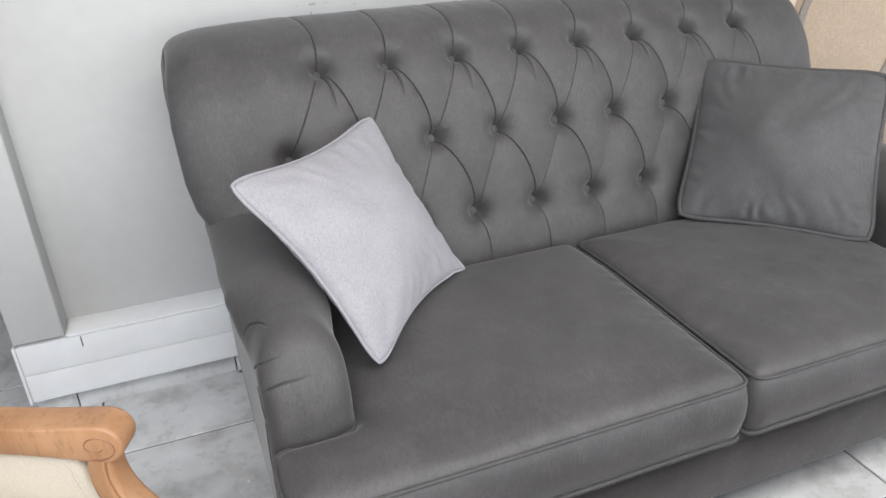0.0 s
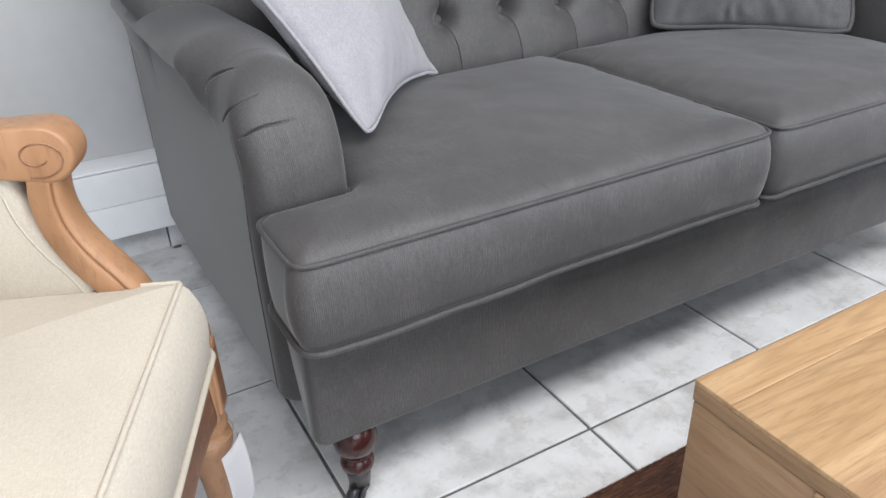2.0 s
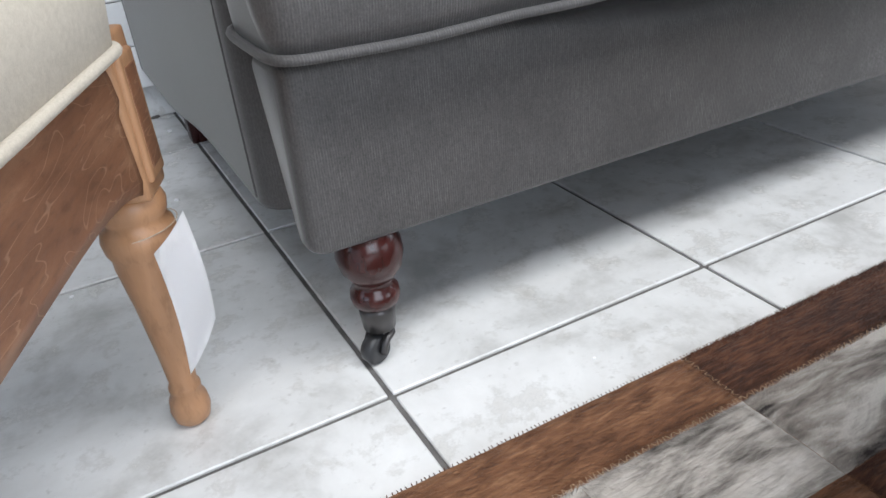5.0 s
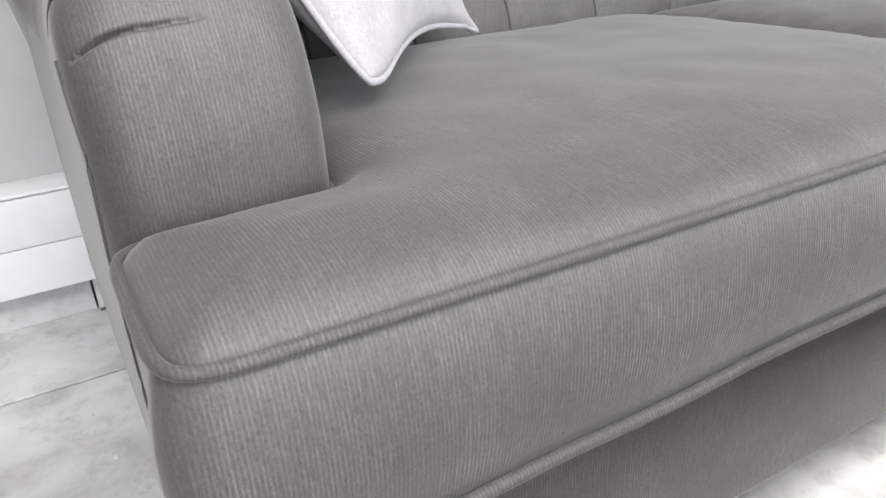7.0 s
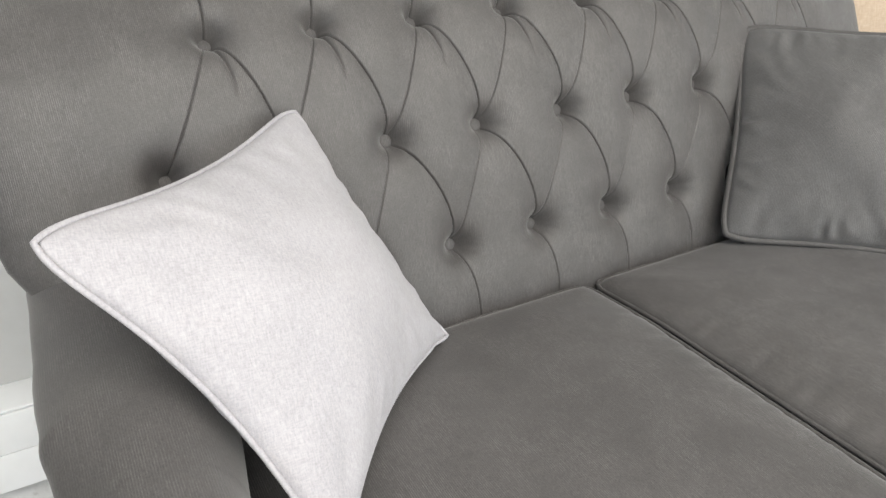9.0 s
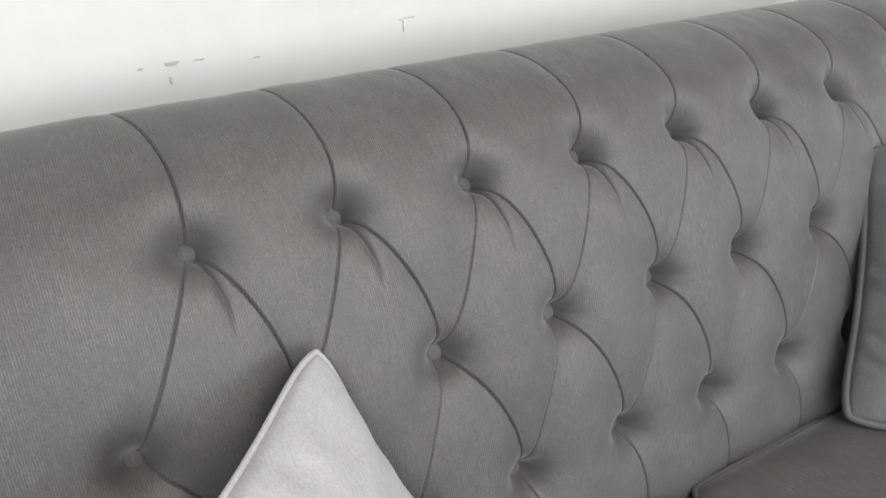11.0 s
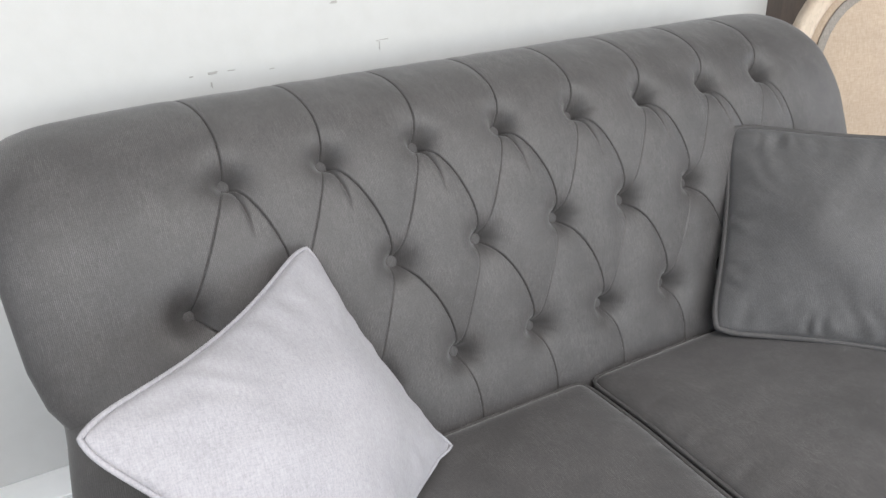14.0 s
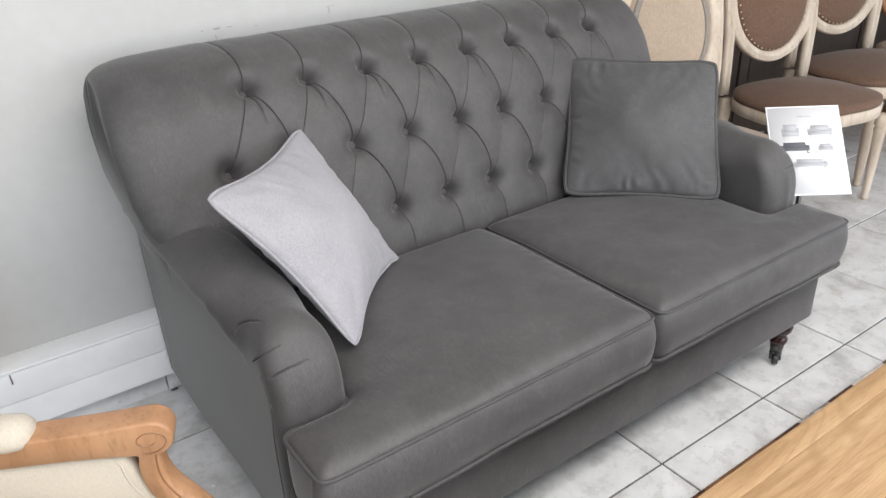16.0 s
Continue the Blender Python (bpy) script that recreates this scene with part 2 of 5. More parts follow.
def tile_material():
    """Glazed ceramic, mottled like pale marble, each tile with its own patch of it."""
    m = mat("mottled_ceramic_tile", (0.66, 0.66, 0.66), 0.22, 0.0, 0.0, 0.5)
    n = Nodes(m)
    info, c, add = n.add("ObjectInfo"), n.add("TexCoord"), n.add("VectorMath")
    add.operation = "MULTIPLY_ADD"
    add.inputs[1].default_value = (1, 1, 1)
    comb = n.add("CombineXYZ")
    n.link(n.math("MULTIPLY", info.outputs["Random"], 37.0), comb.inputs[0])
    n.link(n.math("MULTIPLY", info.outputs["Random"], 91.0), comb.inputs[1])
    n.link(c.outputs["Object"], add.inputs[0])
    n.link(comb.outputs[0], add.inputs[2])
    v = add.outputs[0]
    big, mid, fine = n.noise(v, 6.0, 6.0, 0.62, 0.2), n.noise(v, 17.0, 8.0, 0.68, 0.15), n.noise(v, 70.0, 5.0, 0.6)
    col = n.ramp(big, (0.32, (0.46, 0.455, 0.445)), (0.47, (0.66, 0.66, 0.658)), (0.66, (0.76, 0.762, 0.766)))
    col = n.mix(n.math("MULTIPLY", n.ramp(mid, (0.53, (0, 0, 0)), (0.6, (0.55, 0.55, 0.55)), (0.72, (1, 1, 1))), 0.62), col, (0.4, 0.385, 0.36))
    col = n.mix(n.math("MULTIPLY", n.ramp(fine, (0.62, (0, 0, 0)), (0.75, (1, 1, 1))), 0.4), col, (0.27, 0.255, 0.24))
    n.colour(col)
    n.rough(n.math("ADD", n.math("MULTIPLY", mid, 0.22), 0.14))
    n.bump(n.math("ADD", big, n.math("MULTIPLY", mid, 0.4)), 0.08, 0.003)
    return m


M_TILE = tile_material()


def hide(name, dark, mid, light, turn=0.0, contrast=0.5):
    """Short cow hair: streaks that follow the lie of the coat over blotches."""
    m = mat(name, mid, 0.75, 0.0, 0.3, 0.3)
    n = Nodes(m)
    streak = n.noise(n.coords((40, 260, 60), "Object", (0, 0, turn)), 1.0, 4.0, 0.6, 0.4)
    blot = n.noise(n.coords((8, 24, 12), "Object", (0, 0, turn)), 1.0, 5.0, 0.6, 0.7)
    f = n.math("ADD", n.math("MULTIPLY", streak, 1 - contrast), n.math("MULTIPLY", blot, contrast))
    n.colour(n.ramp(f, (0.36, dark), (0.5, mid), (0.62, light)))
    n.bump(streak, 0.6, 0.003)
    return m


M_HIDE_BROWN = hide("brown_cowhide", (0.02, 0.007, 0.004), (0.062, 0.023, 0.011), (0.14, 0.058, 0.028), 0.4, 0.45)
M_HIDE_TAN = hide("tan_cowhide", (0.085, 0.034, 0.015), (0.19, 0.085, 0.04), (0.31, 0.16, 0.082), 1.9, 0.5)
M_HIDE_GREY = hide("grey_white_cowhide", (0.03, 0.022, 0.02), (0.3, 0.265, 0.235), (0.6, 0.565, 0.52), 0.9, 0.8)
M_HIDE_WHITE = hide("white_cowhide", (0.07, 0.058, 0.05), (0.46, 0.42, 0.38), (0.64, 0.6, 0.56), 2.3, 0.75)


# ---- mesh helpers ----
def mesh(name, bm, material, smooth=True):
    me = bpy.data.meshes.new(name)
    bm.to_mesh(me)
    bm.free()
    if material:
        me.materials.append(material)
    if smooth:
        me.polygons.foreach_set("use_smooth", [True] * len(me.polygons))
    return me


def part(name, bm, material, parent=None, label="", smooth=True):
    ob = new(name, mesh(name, bm, material, smooth))
    if parent:
        ob.parent = parent
    if label:
        tagged(ob, label)
    return ob


def thing(name, label, category, at=(0, 0, 0), turn=0.0, group="", kind=""):
    ob = new(name)
    ob.empty_display_size = 0.1
    ob.matrix_world = pose(*at, 0, 0, turn)
    return tagged(ob, label, category, group, kind)


def box(x0, x1, y0, y1, z0, z1, bevel=0.004, seg=2, cuts=0):
    bm = bmesh.new()
    bmesh.ops.create_cube(bm, size=1)
    bmesh.ops.transform(bm, matrix=Matrix.LocRotScale(((x0 + x1) / 2, (y0 + y1) / 2, (z0 + z1) / 2), None, (x1 - x0, y1 - y0, z1 - z0)), verts=bm.verts)
    if bevel:
        bmesh.ops.bevel(bm, geom=bm.edges[:] + bm.verts[:], offset=bevel, segments=seg, profile=0.6, affect="EDGES")
    return bm


def grid_mesh(points, close_u=False, close_v=False):
    """A bmesh from an array of points [u][v]."""
    bm = bmesh.new()
    rows = [[bm.verts.new(p) for p in row] for row in points]
    nu, nv = len(rows), len(rows[0])
    for i in range(nu if close_u else nu - 1):
        for j in range(nv if close_v else nv - 1):
            bm.faces.new((rows[i][j], rows[(i + 1) % nu][j], rows[(i + 1) % nu][(j + 1) % nv], rows[i][(j + 1) % nv]))
    return bm, rows


def loft(rings, cap=True):
    """Closed rings joined one after another, ends filled."""
    bm, rows = grid_mesh(rings, close_v=True)
    if cap:
        bm.faces.new(rows[0])
        bm.faces.new(rows[-1][::-1])
    bmesh.ops.recalc_face_normals(bm, faces=bm.faces)
    return bm


def lathe(profile, steps=28, axis=(0, 0), lean=(0, 0)):
    """Rows of (radius, height) turned about an upright axis; lean shifts the axis by height."""
    rings = []
    for r, z in profile:
        cx, cy = axis[0] + lean[0] * z, axis[1] + lean[1] * z
        rings.append([(cx + r * math.cos(2 * math.pi * k / steps), cy + r * math.sin(2 * math.pi * k / steps), z) for k in range(steps)])
    return loft(rings)


def tube(points, r, steps=8, closed=False, flat=1.0):
    """A round cord along points."""
    pts = [Vector(p) for p in points]
    rings, n = [], len(pts)
    up = Vector((0, 0, 1))
    for i, p in enumerate(pts):
        a, b = (pts[i - 1], pts[(i + 1) % n]) if closed else (pts[max(i - 1, 0)], pts[min(i + 1, n - 1)])
        d = (b - a).normalized()
        side = d.cross(up)
        if side.length < 1e-3:
            side = d.cross(Vector((1, 0, 0)))
        side.normalize()
        over = side.cross(d)
        rings.append([p + r * (math.cos(2 * math.pi * k / steps) * side + flat * math.sin(2 * math.pi * k / steps) * over) for k in range(steps)])
    if closed:
        bm, _ = grid_mesh(rings, True, True)
        bmesh.ops.recalc_face_normals(bm, faces=bm.faces)
        return bm
    return loft(rings)


def spline(points, n):
    """Points along a smooth curve (Catmull-Rom) through the given ones, evenly spaced."""
    p = np.array(points, float)
    q = np.vstack([2 * p[0] - p[1], p, 2 * p[-1] - p[-2]])
    out = []
    for i in range(1, len(q) - 2):
        for t in np.linspace(0, 1, 24, endpoint=False):
            out.append(0.5 * (2 * q[i] + (q[i + 1] - q[i - 1]) * t + (2 * q[i - 1] - 5 * q[i] + 4 * q[i + 1] - q[i + 2]) * t**2 + (3 * q[i] - q[i - 1] - 3 * q[i + 1] + q[i + 2]) * t**3))
    out = np.array(out + [p[-1]])
    s = np.r_[0, np.cumsum(np.linalg.norm(np.diff(out, axis=0), axis=1))]
    w = np.linspace(0, s[-1], n)
    return np.stack([np.interp(w, s, out[:, k]) for k in range(out.shape[1])], 1)


def to_lines(points, line):
    """Distance of points to a polyline, and the signed side (2D points only) of the nearest piece."""
    best, side = np.full(len(points), 9.0), np.zeros(len(points))
    for a, b in zip(line[:-1], line[1:]):
        ab, ap = b - a, points - a
        t = np.clip(ap @ ab / (ab @ ab + 1e-12), 0, 1)
        off = ap - t[:, None] * ab
        d = np.linalg.norm(off, axis=1)
        if points.shape[1] == 2:
            s = np.sign(ab[0] * ap[:, 1] - ab[1] * ap[:, 0])
            side = np.where(d < best, s, side)
        best = np.minimum(best, d)
    return best, side


def smooth(x, a, b):
    t = np.clip((x - a) / (b - a), 0, 1)
    return t * t * (3 - 2 * t)


def dent(bm, line, depth, width):
    """Presses a narrow fold into a mesh along a line near its surface, deepest at its start."""
    line = np.array(line, float)
    for _ in range(2):
        co = np.array([v.co[:] for v in bm.verts])
        d, _ = to_lines(co, line)
        near = d < 0.009
        bm.verts.ensure_lookup_table()
        edges = {e for k in np.nonzero(near)[0] for e in bm.verts[int(k)].link_edges if e.calc_length() > 0.0012}
        bmesh.ops.subdivide_edges(bm, edges=list(edges), cuts=1, use_grid_fill=True)
    bm.normal_update()
    co = np.array([v.co[:] for v in bm.verts])
    line = spline([co[np.argmin(((co - q) ** 2).sum(1))] for q in line], 40)
    d, _ = to_lines(co, line)
    along = np.argmin(((co[:, None, :] - line[None, ::4, :]) ** 2).sum(2), 1) / 9.0
    bm.verts.ensure_lookup_table()
    for k in np.nonzero(d < 4 * width)[0]:
        w = min(1.0, 1.5 * (1 - along[k])) * min(1.0, 0.35 + 4 * along[k])
        v = bm.verts[int(k)]
        v.co -= v.normal * depth * w * math.exp(-((d[k] / width) ** 2))


# ---- the room ----
def structure(name, bm, material, label, category, smooth=False):
    ob = part(name, bm, material, None, label, smooth)
    return tagged(ob, label, category, kind="structure")


T = 0.45
WALL_Y = 1.22
floor = structure("floor", box(-3.6, 6.2, -4.6, 3.2, -0.12, -0.004, 0), M_GROUT, "grey grouted floor under pale mottled tiles", "floor")
structure("wall_north", box(-0.62, 1.86, WALL_Y, WALL_Y + 0.16, 0, 2.8, 0), M_WALL, "white painted wall behind the sofa", "wall")
structure("wall_north_far", box(-3.6, 6.2, 3.2, 3.36, 0, 2.8, 0), M_UNSEEN_WALL, "unseen taupe wall deeper in the shop, toned down to cut bounced light", "wall")
structure("ceiling", box(-3.76, 6.36, -4.76, 3.36, 2.8, 2.92, 0), M_CEILING, "unseen plain ceiling, greyed to cut bounced light", "ceiling")


def wall_with_hole(along, at, thick, a0, a1, h0, h1, z0, z1):
    """A wall across the shop with one window opening in it."""
    bm = bmesh.new()
    for u0, u1, w0, w1 in ((a0, h0, 0, 2.8), (h1, a1, 0, 2.8), (h0, h1, 0, z0), (h0, h1, z1, 2.8)):
        b = box(u0, u1, at, at + thick, w0, w1, 0) if along == "x" else box(at, at + thick, u0, u1, w0, w1, 0)
        me = mesh("piece", b, None, False)
        bm.from_mesh(me)
        bpy.data.meshes.remove(me)
    return bm


structure("wall_south", wall_with_hole("x", -4.76, 0.16, -3.76, 6.36, -2.25, 5.45, 0.55, 2.65), M_UNSEEN_WALL, "unseen taupe front wall, toned down to cut bounce, round a wide window opening", "wall")
structure("wall_west", wall_with_hole("y", -3.76, 0.16, -4.6, 3.36, -2.8, 0.4, 0.5, 2.7), M_UNSEEN_WALL, "unseen taupe side wall, toned down to cut bounce, round a window opening", "wall")

structure("wall_east", wall_with_hole("y", 6.2, 0.16, -4.6, 3.36, -3.4, 0.2, 0.75, 2.65), M_UNSEEN_WALL, "unseen taupe east wall, toned down to cut bounce, round a window opening", "wall")

# post at the end of the wall, boxed trunking and tiled skirting along its foot
structure("wall_post", box(-0.615, -0.487, 1.122, WALL_Y, 0.2665, 2.8, 0.004), M_WALL, "white painted post at the end of the wall", "trim", True)
trunk = thing("cable_trunking", "white plastic two-compartment cable trunking along the wall foot", "trunking", kind="structure")
part("body", box(-0.612, 1.86, 1.137, WALL_Y, 0.075, 0.259, 0.003), M_WHITE_PVC, trunk)
part("upper_cover", box(-0.612, 1.86, 1.12, 1.1355, 0.1685, 0.258, 0.0012), M_WHITE_PVC, trunk)
part("lower_cover", box(-0.612, 1.86, 1.12, 1.1355, 0.079, 0.1667, 0.0012), M_WHITE_PVC, trunk)
part("end_cap", box(-0.622, -0.613, 1.118, WALL_Y, 0.073, 0.2595, 0.003), M_WHITE_PVC, trunk)
part("top_cover", box(-0.485, 1.86, 1.123, WALL_Y, 0.2598, 0.266, 0.0025), M_WHITE_PVC, trunk)
part("cover_joint", box(-0.452, -0.449, 1.1185, 1.1205, 0.226, 0.2575, 0), M_SCUFF, trunk, "thin grey joint in the cover")
for k in range(6):
    part("skirting_tile", box(max(-0.615, -0.96 + k * T + 0.002), -0.51 + k * T - 0.002, 1.158, WALL_Y, 0, 0.073, 0.002), M_TILE, trunk, "" if k else "mottled grey skirting tile")
for x, z, w, h in ((0.309, 1.058, 0.016, 0.006), (0.304, 1.034, 0.004, 0.009), (0.268, 1.056, 0.007, 0.003), (0.347, 1.058, 0.012, 0.002), (0.679, 1.0775, 0.018, 0.0016), (0.668, 1.064, 0.0016, 0.018), (0.664, 1.076, 0.005, 0.0016), (0.574, 1.165, 0.012, 0.004), (0.43, 1.05, 0.009, 0.0015)):
    b = box(x - w / 2, x + w / 2, WALL_Y - 0.0012, WALL_Y + 0.001, z - h / 2, z + h / 2, 0)
    for v in b.verts:
        v.co.x += random.uniform(-0.3, 0.3) * w
        v.co.z += random.uniform(-0.3, 0.3) * h
    tagged(part("scuff_mark", b, M_MARK, None, "", False), "small dark scuff on the white wall", "scuff", "scuffs on the wall", "structure")


# ---- the sofa ----
XC = 0.785
sofa = thing("sofa", "two-seat dark grey upholstered sofa with deep-buttoned scroll back on turned legs", "sofa", (XC, 0.5, 0))
INV = sofa.matrix_world.inverted()


def on_sofa(name, bm, material, parent=None, label=""):
    """A part of the sofa whose mesh was made in room coordinates."""
    bmesh.ops.transform(bm, matrix=INV, verts=bm.verts)
    return part(name, bm, material, parent or sofa, label)


def mirrored(bm):
    b = bm.copy()
    bmesh.ops.transform(b, matrix=Matrix.Translation((2 * XC, 0, 0)) @ Matrix.Diagonal((-1, 1, 1, 1)), verts=b.verts)
    bmesh.ops.reverse_faces(b, faces=b.faces)
    return b


# back: a section swept from end to end with rounded ends, pressed in at buttons and folds
SECTION = spline([(0.655, 0.44), (0.665, 0.52), (0.686, 0.60), (0.742, 0.78), (0.797, 0.90), (0.838, 0.965), (0.895, 1.02), (0.97, 1.05), (1.04, 1.052), (1.085, 1.01), (1.09, 0.93), (1.085, 0.7), (1.08, 0.3)], 300)
ARC = np.r_[0, np.cumsum(np.linalg.norm(np.diff(SECTION, axis=0), axis=1))]
TOP = int(np.argmax(SECTION[:, 1]))


def arc_at(z):
    """Length along the front of the section at a height."""
    return float(np.interp(z, SECTION[:TOP, 1], ARC[:TOP]))


ROW_A = [(x, 0.9735) for x in (0.232, 0.398, 0.572, 0.743, 0.912, 1.082, 1.252, 1.413)]
ROW_B = [(x, 0.798) for x in (0.13, 0.303, 0.477, 0.646, 0.818, 0.98, 1.15, 1.315, 1.455)]
ROW_C = [(x, 0.611) for x in (0.24, 0.397, 0.561, 0.728, 0.891, 1.055, 1.215, 1.37)]


def flat(p):
    return np.array([p[0], arc_at(p[1])])


def bow(a, b, amount, n=10):
    """A bowed line between two points of the flat pattern."""
    t = np.linspace(0, 1, n)[:, None]
    d = b - a
    return a + d * t + np.array([-d[1], d[0]]) * amount * 4 * t * (1 - t)


def ends(z):
    """How far the back reaches at a height: flared wings above the arms."""
    out = np.interp(z, [0.3, 0.655, 0.685, 0.72, 0.78, 0.9, 0.98, 1.06], [-0.04, -0.045, -0.072, -0.09, -0.102, -0.108, -0.102, -0.088])
    return out, 2 * XC - out


def build_back():
    sv = np.concatenate([np.linspace(0, ARC[TOP] + 0.05, 545), np.linspace(ARC[TOP] + 0.06, ARC[-1], 24)])
    sec = np.stack([np.interp(sv, ARC, SECTION[:, 0]), np.interp(sv, ARC, SECTION[:, 1])], 1)
    tang = np.gradient(sec, axis=0)
    tang /= np.linalg.norm(tang, axis=1, keepdims=True)
    out = np.stack([-tang[:, 1], tang[:, 0]], 1)  # points forward and up
    R = 0.1
    arc = np.linspace(0, math.pi / 2, 12)
    uin = np.linspace(0, 1, 1330)
    left = [("L", a) for a in arc[:-1]]
    mids = [("M", u) for u in uin]
    right = [("R", a) for a in arc[:-1][::-1]]
    xl, xr = ends(sec[:, 1])
    fold = []
    for i, (x, z) in enumerate(ROW_A):
        a = flat((x, z))
        fold.append((bow(a, flat(ROW_B[i]), 0.02), 0.75 - 0.05 * i, 0))
        fold.append((bow(a, flat(ROW_B[i + 1]), 0.085 + 0.005 * i), 1.0, 1))
        top = np.array([x - 0.032 + 0.004 * i, ARC[TOP] + 0.03])
        fold.append((bow(a, top, -0.07), 1.0, 3))
        fold.append((bow(a + np.array([0.005, -0.012]), a + np.array([0.021, -0.1]), 0.05), 0.9, 4))
    for i, p in enumerate(ROW_C):
        c = flat(p)
        fold.append((bow(flat(ROW_B[i]), c, 0.1), 0.95, 1))
        fold.append((bow(flat(ROW_B[i + 1]), c, -0.02), 0.6 - 0.05 * i, 0))
        fold.append((bow(c, np.array([p[0] + 0.02, arc_at(0.47)]), 0.06), 0.7, 2))
    knobs = [flat(p) for p in ROW_A + ROW_B + ROW_C]
    grid = []
    for kind, v in left + mids + right:
        if kind == "M":
            x = (xl + R) + (xr - xl - 2 * R) * v
            inset = 0.0
        else:
            x = xl + R * (1 - math.cos(v)) if kind == "L" else xr - R * (1 - math.cos(v))
            inset = 0.042 * (1 - math.sin(v))
        grid.append(np.column_stack([x, sec - out * inset]))
    grid = np.array(grid)
    # pattern coordinates and push
    P = np.stack([grid[:, :, 0], np.broadcast_to(sv, grid.shape[:2])], -1).reshape(-1, 2)
    push = np.zeros(len(P))
    near = np.ones(len(P))
    rim = smooth(P[:, 0], -0.02, 0.13) * smooth(-P[:, 0], -1.62, -1.47)
    for line, k, style in fold:
        lo, hi = line.min(0) - 0.11, line.max(0) + 0.11
        ids = np.nonzero(((P > lo) & (P < hi)).all(1))[0]
        q = P[ids]
        d, _ = to_lines(q, line)
        fade = 1 - smooth(q[:, 1], ARC[TOP] - 0.13, ARC[TOP] - 0.01) * 0.5 if style == 3 else 1.0
        if style < 3:
            near[ids] *= 1 - (0.55 if style else 0.35) * np.exp(-((d / 0.03) ** 2))
        if style == 4:
            # a short soft groove hanging from the button
            w = 1 - smooth(np.linalg.norm(q - line[0], axis=1), 0.03, 0.105)
            push[ids] -= w * (0.0055 * np.exp(-((d / 0.0055) ** 2)) + 0.005 * np.exp(-((d / 0.0013) ** 2)))
            continue
        # a thin crease in a soft valley
        line_w, valley = ((0.007, 0.0008), (0.0105, 0.0022), (0.0085, 0.0018), (0.0095, 0.0018))[style]
        push[ids] -= fade * k * (line_w * np.exp(-((d / 0.001) ** 2)) + valley * np.exp(-((d / 0.009) ** 2)))
    for c in knobs:
        ids = np.nonzero((np.abs(P - c) < 0.2).all(1))[0]
        q = P[ids] - c
        r = np.linalg.norm(q, axis=1)
        ang = np.arctan2(q[:, 1], q[:, 0])
        push[ids] -= 0.03 * np.exp(-((r / 0.0178) ** 2)) + 0.014 * np.exp(-((r / 0.034) ** 2)) + 0.004 * np.exp(-((r / 0.07) ** 2))
        pucker = np.sin(5 * ang + c[0] * 61) + 0.7 * np.sin(8 * ang + c[0] * 133 + c[1] * 40) + 0.5 * np.sin(13 * ang + c[0] * 91)
        push[ids] += 0.0005 * pucker * np.exp(-(((r - 0.028) / 0.016) ** 2)) * (0.6 + 0.4 * np.sin(ang + 1.0))
    front = P[:, 1] < ARC[TOP] + 0.12
    puff = 0.013 * near
    puff *= 1 - 0.5 * smooth(P[:, 1], arc_at(0.95), ARC[TOP])
    push += np.where(front, puff * rim, 0)
    wave = np.array([0.0012 * noise.noise((x * 14, y * 14, 2)) + 0.0005 * noise.noise((x * 45, y * 30, 5)) for x, y in P[::7]])
    push += np.interp(np.arange(len(P)), np.arange(0, len(P), 7), wave)
    push = push.reshape(grid.shape[:2])
    grid[:, :, 1:] += out[None] * push[:, :, None]
    bm, rows = grid_mesh(grid.tolist())
    bm.faces.new([v for v in rows[0]])
    bm.faces.new([v for v in rows[-1]][::-1])
    bmesh.ops.recalc_face_normals(bm, faces=bm.faces)
    return bm, out, sec, sv


bm, OUT, SEC, SV = build_back()
back = on_sofa("backrest", bm, M_GREY, label="deep-buttoned grey scroll backrest with diamond folds")
for p in ROW_A + ROW_B + ROW_C:
    s = arc_at(p[1])
    y, z = np.interp(s, SV, SEC[:, 0]), np.interp(s, SV, SEC[:, 1])
    oy, oz = np.interp(s, SV, OUT[:, 0]), np.interp(s, SV, OUT[:, 1])
    b = lathe([(0.001, 0.0062), (0.006, 0.0058), (0.0105, 0.0042), (0.0132, 0.0012), (0.0138, -0.001), (0.0115, -0.0045), (0.001, -0.0045)], 20)
    turn = Vector((0, oy, oz)).to_track_quat("Z", "Y").to_matrix().to_4x4()
    bmesh.ops.transform(b, matrix=Matrix.Translation((p[0], y - 0.043 * oy, z - 0.043 * oz)) @ turn, verts=b.verts)
    on_sofa("button", b, M_GREY_PIPE, back)

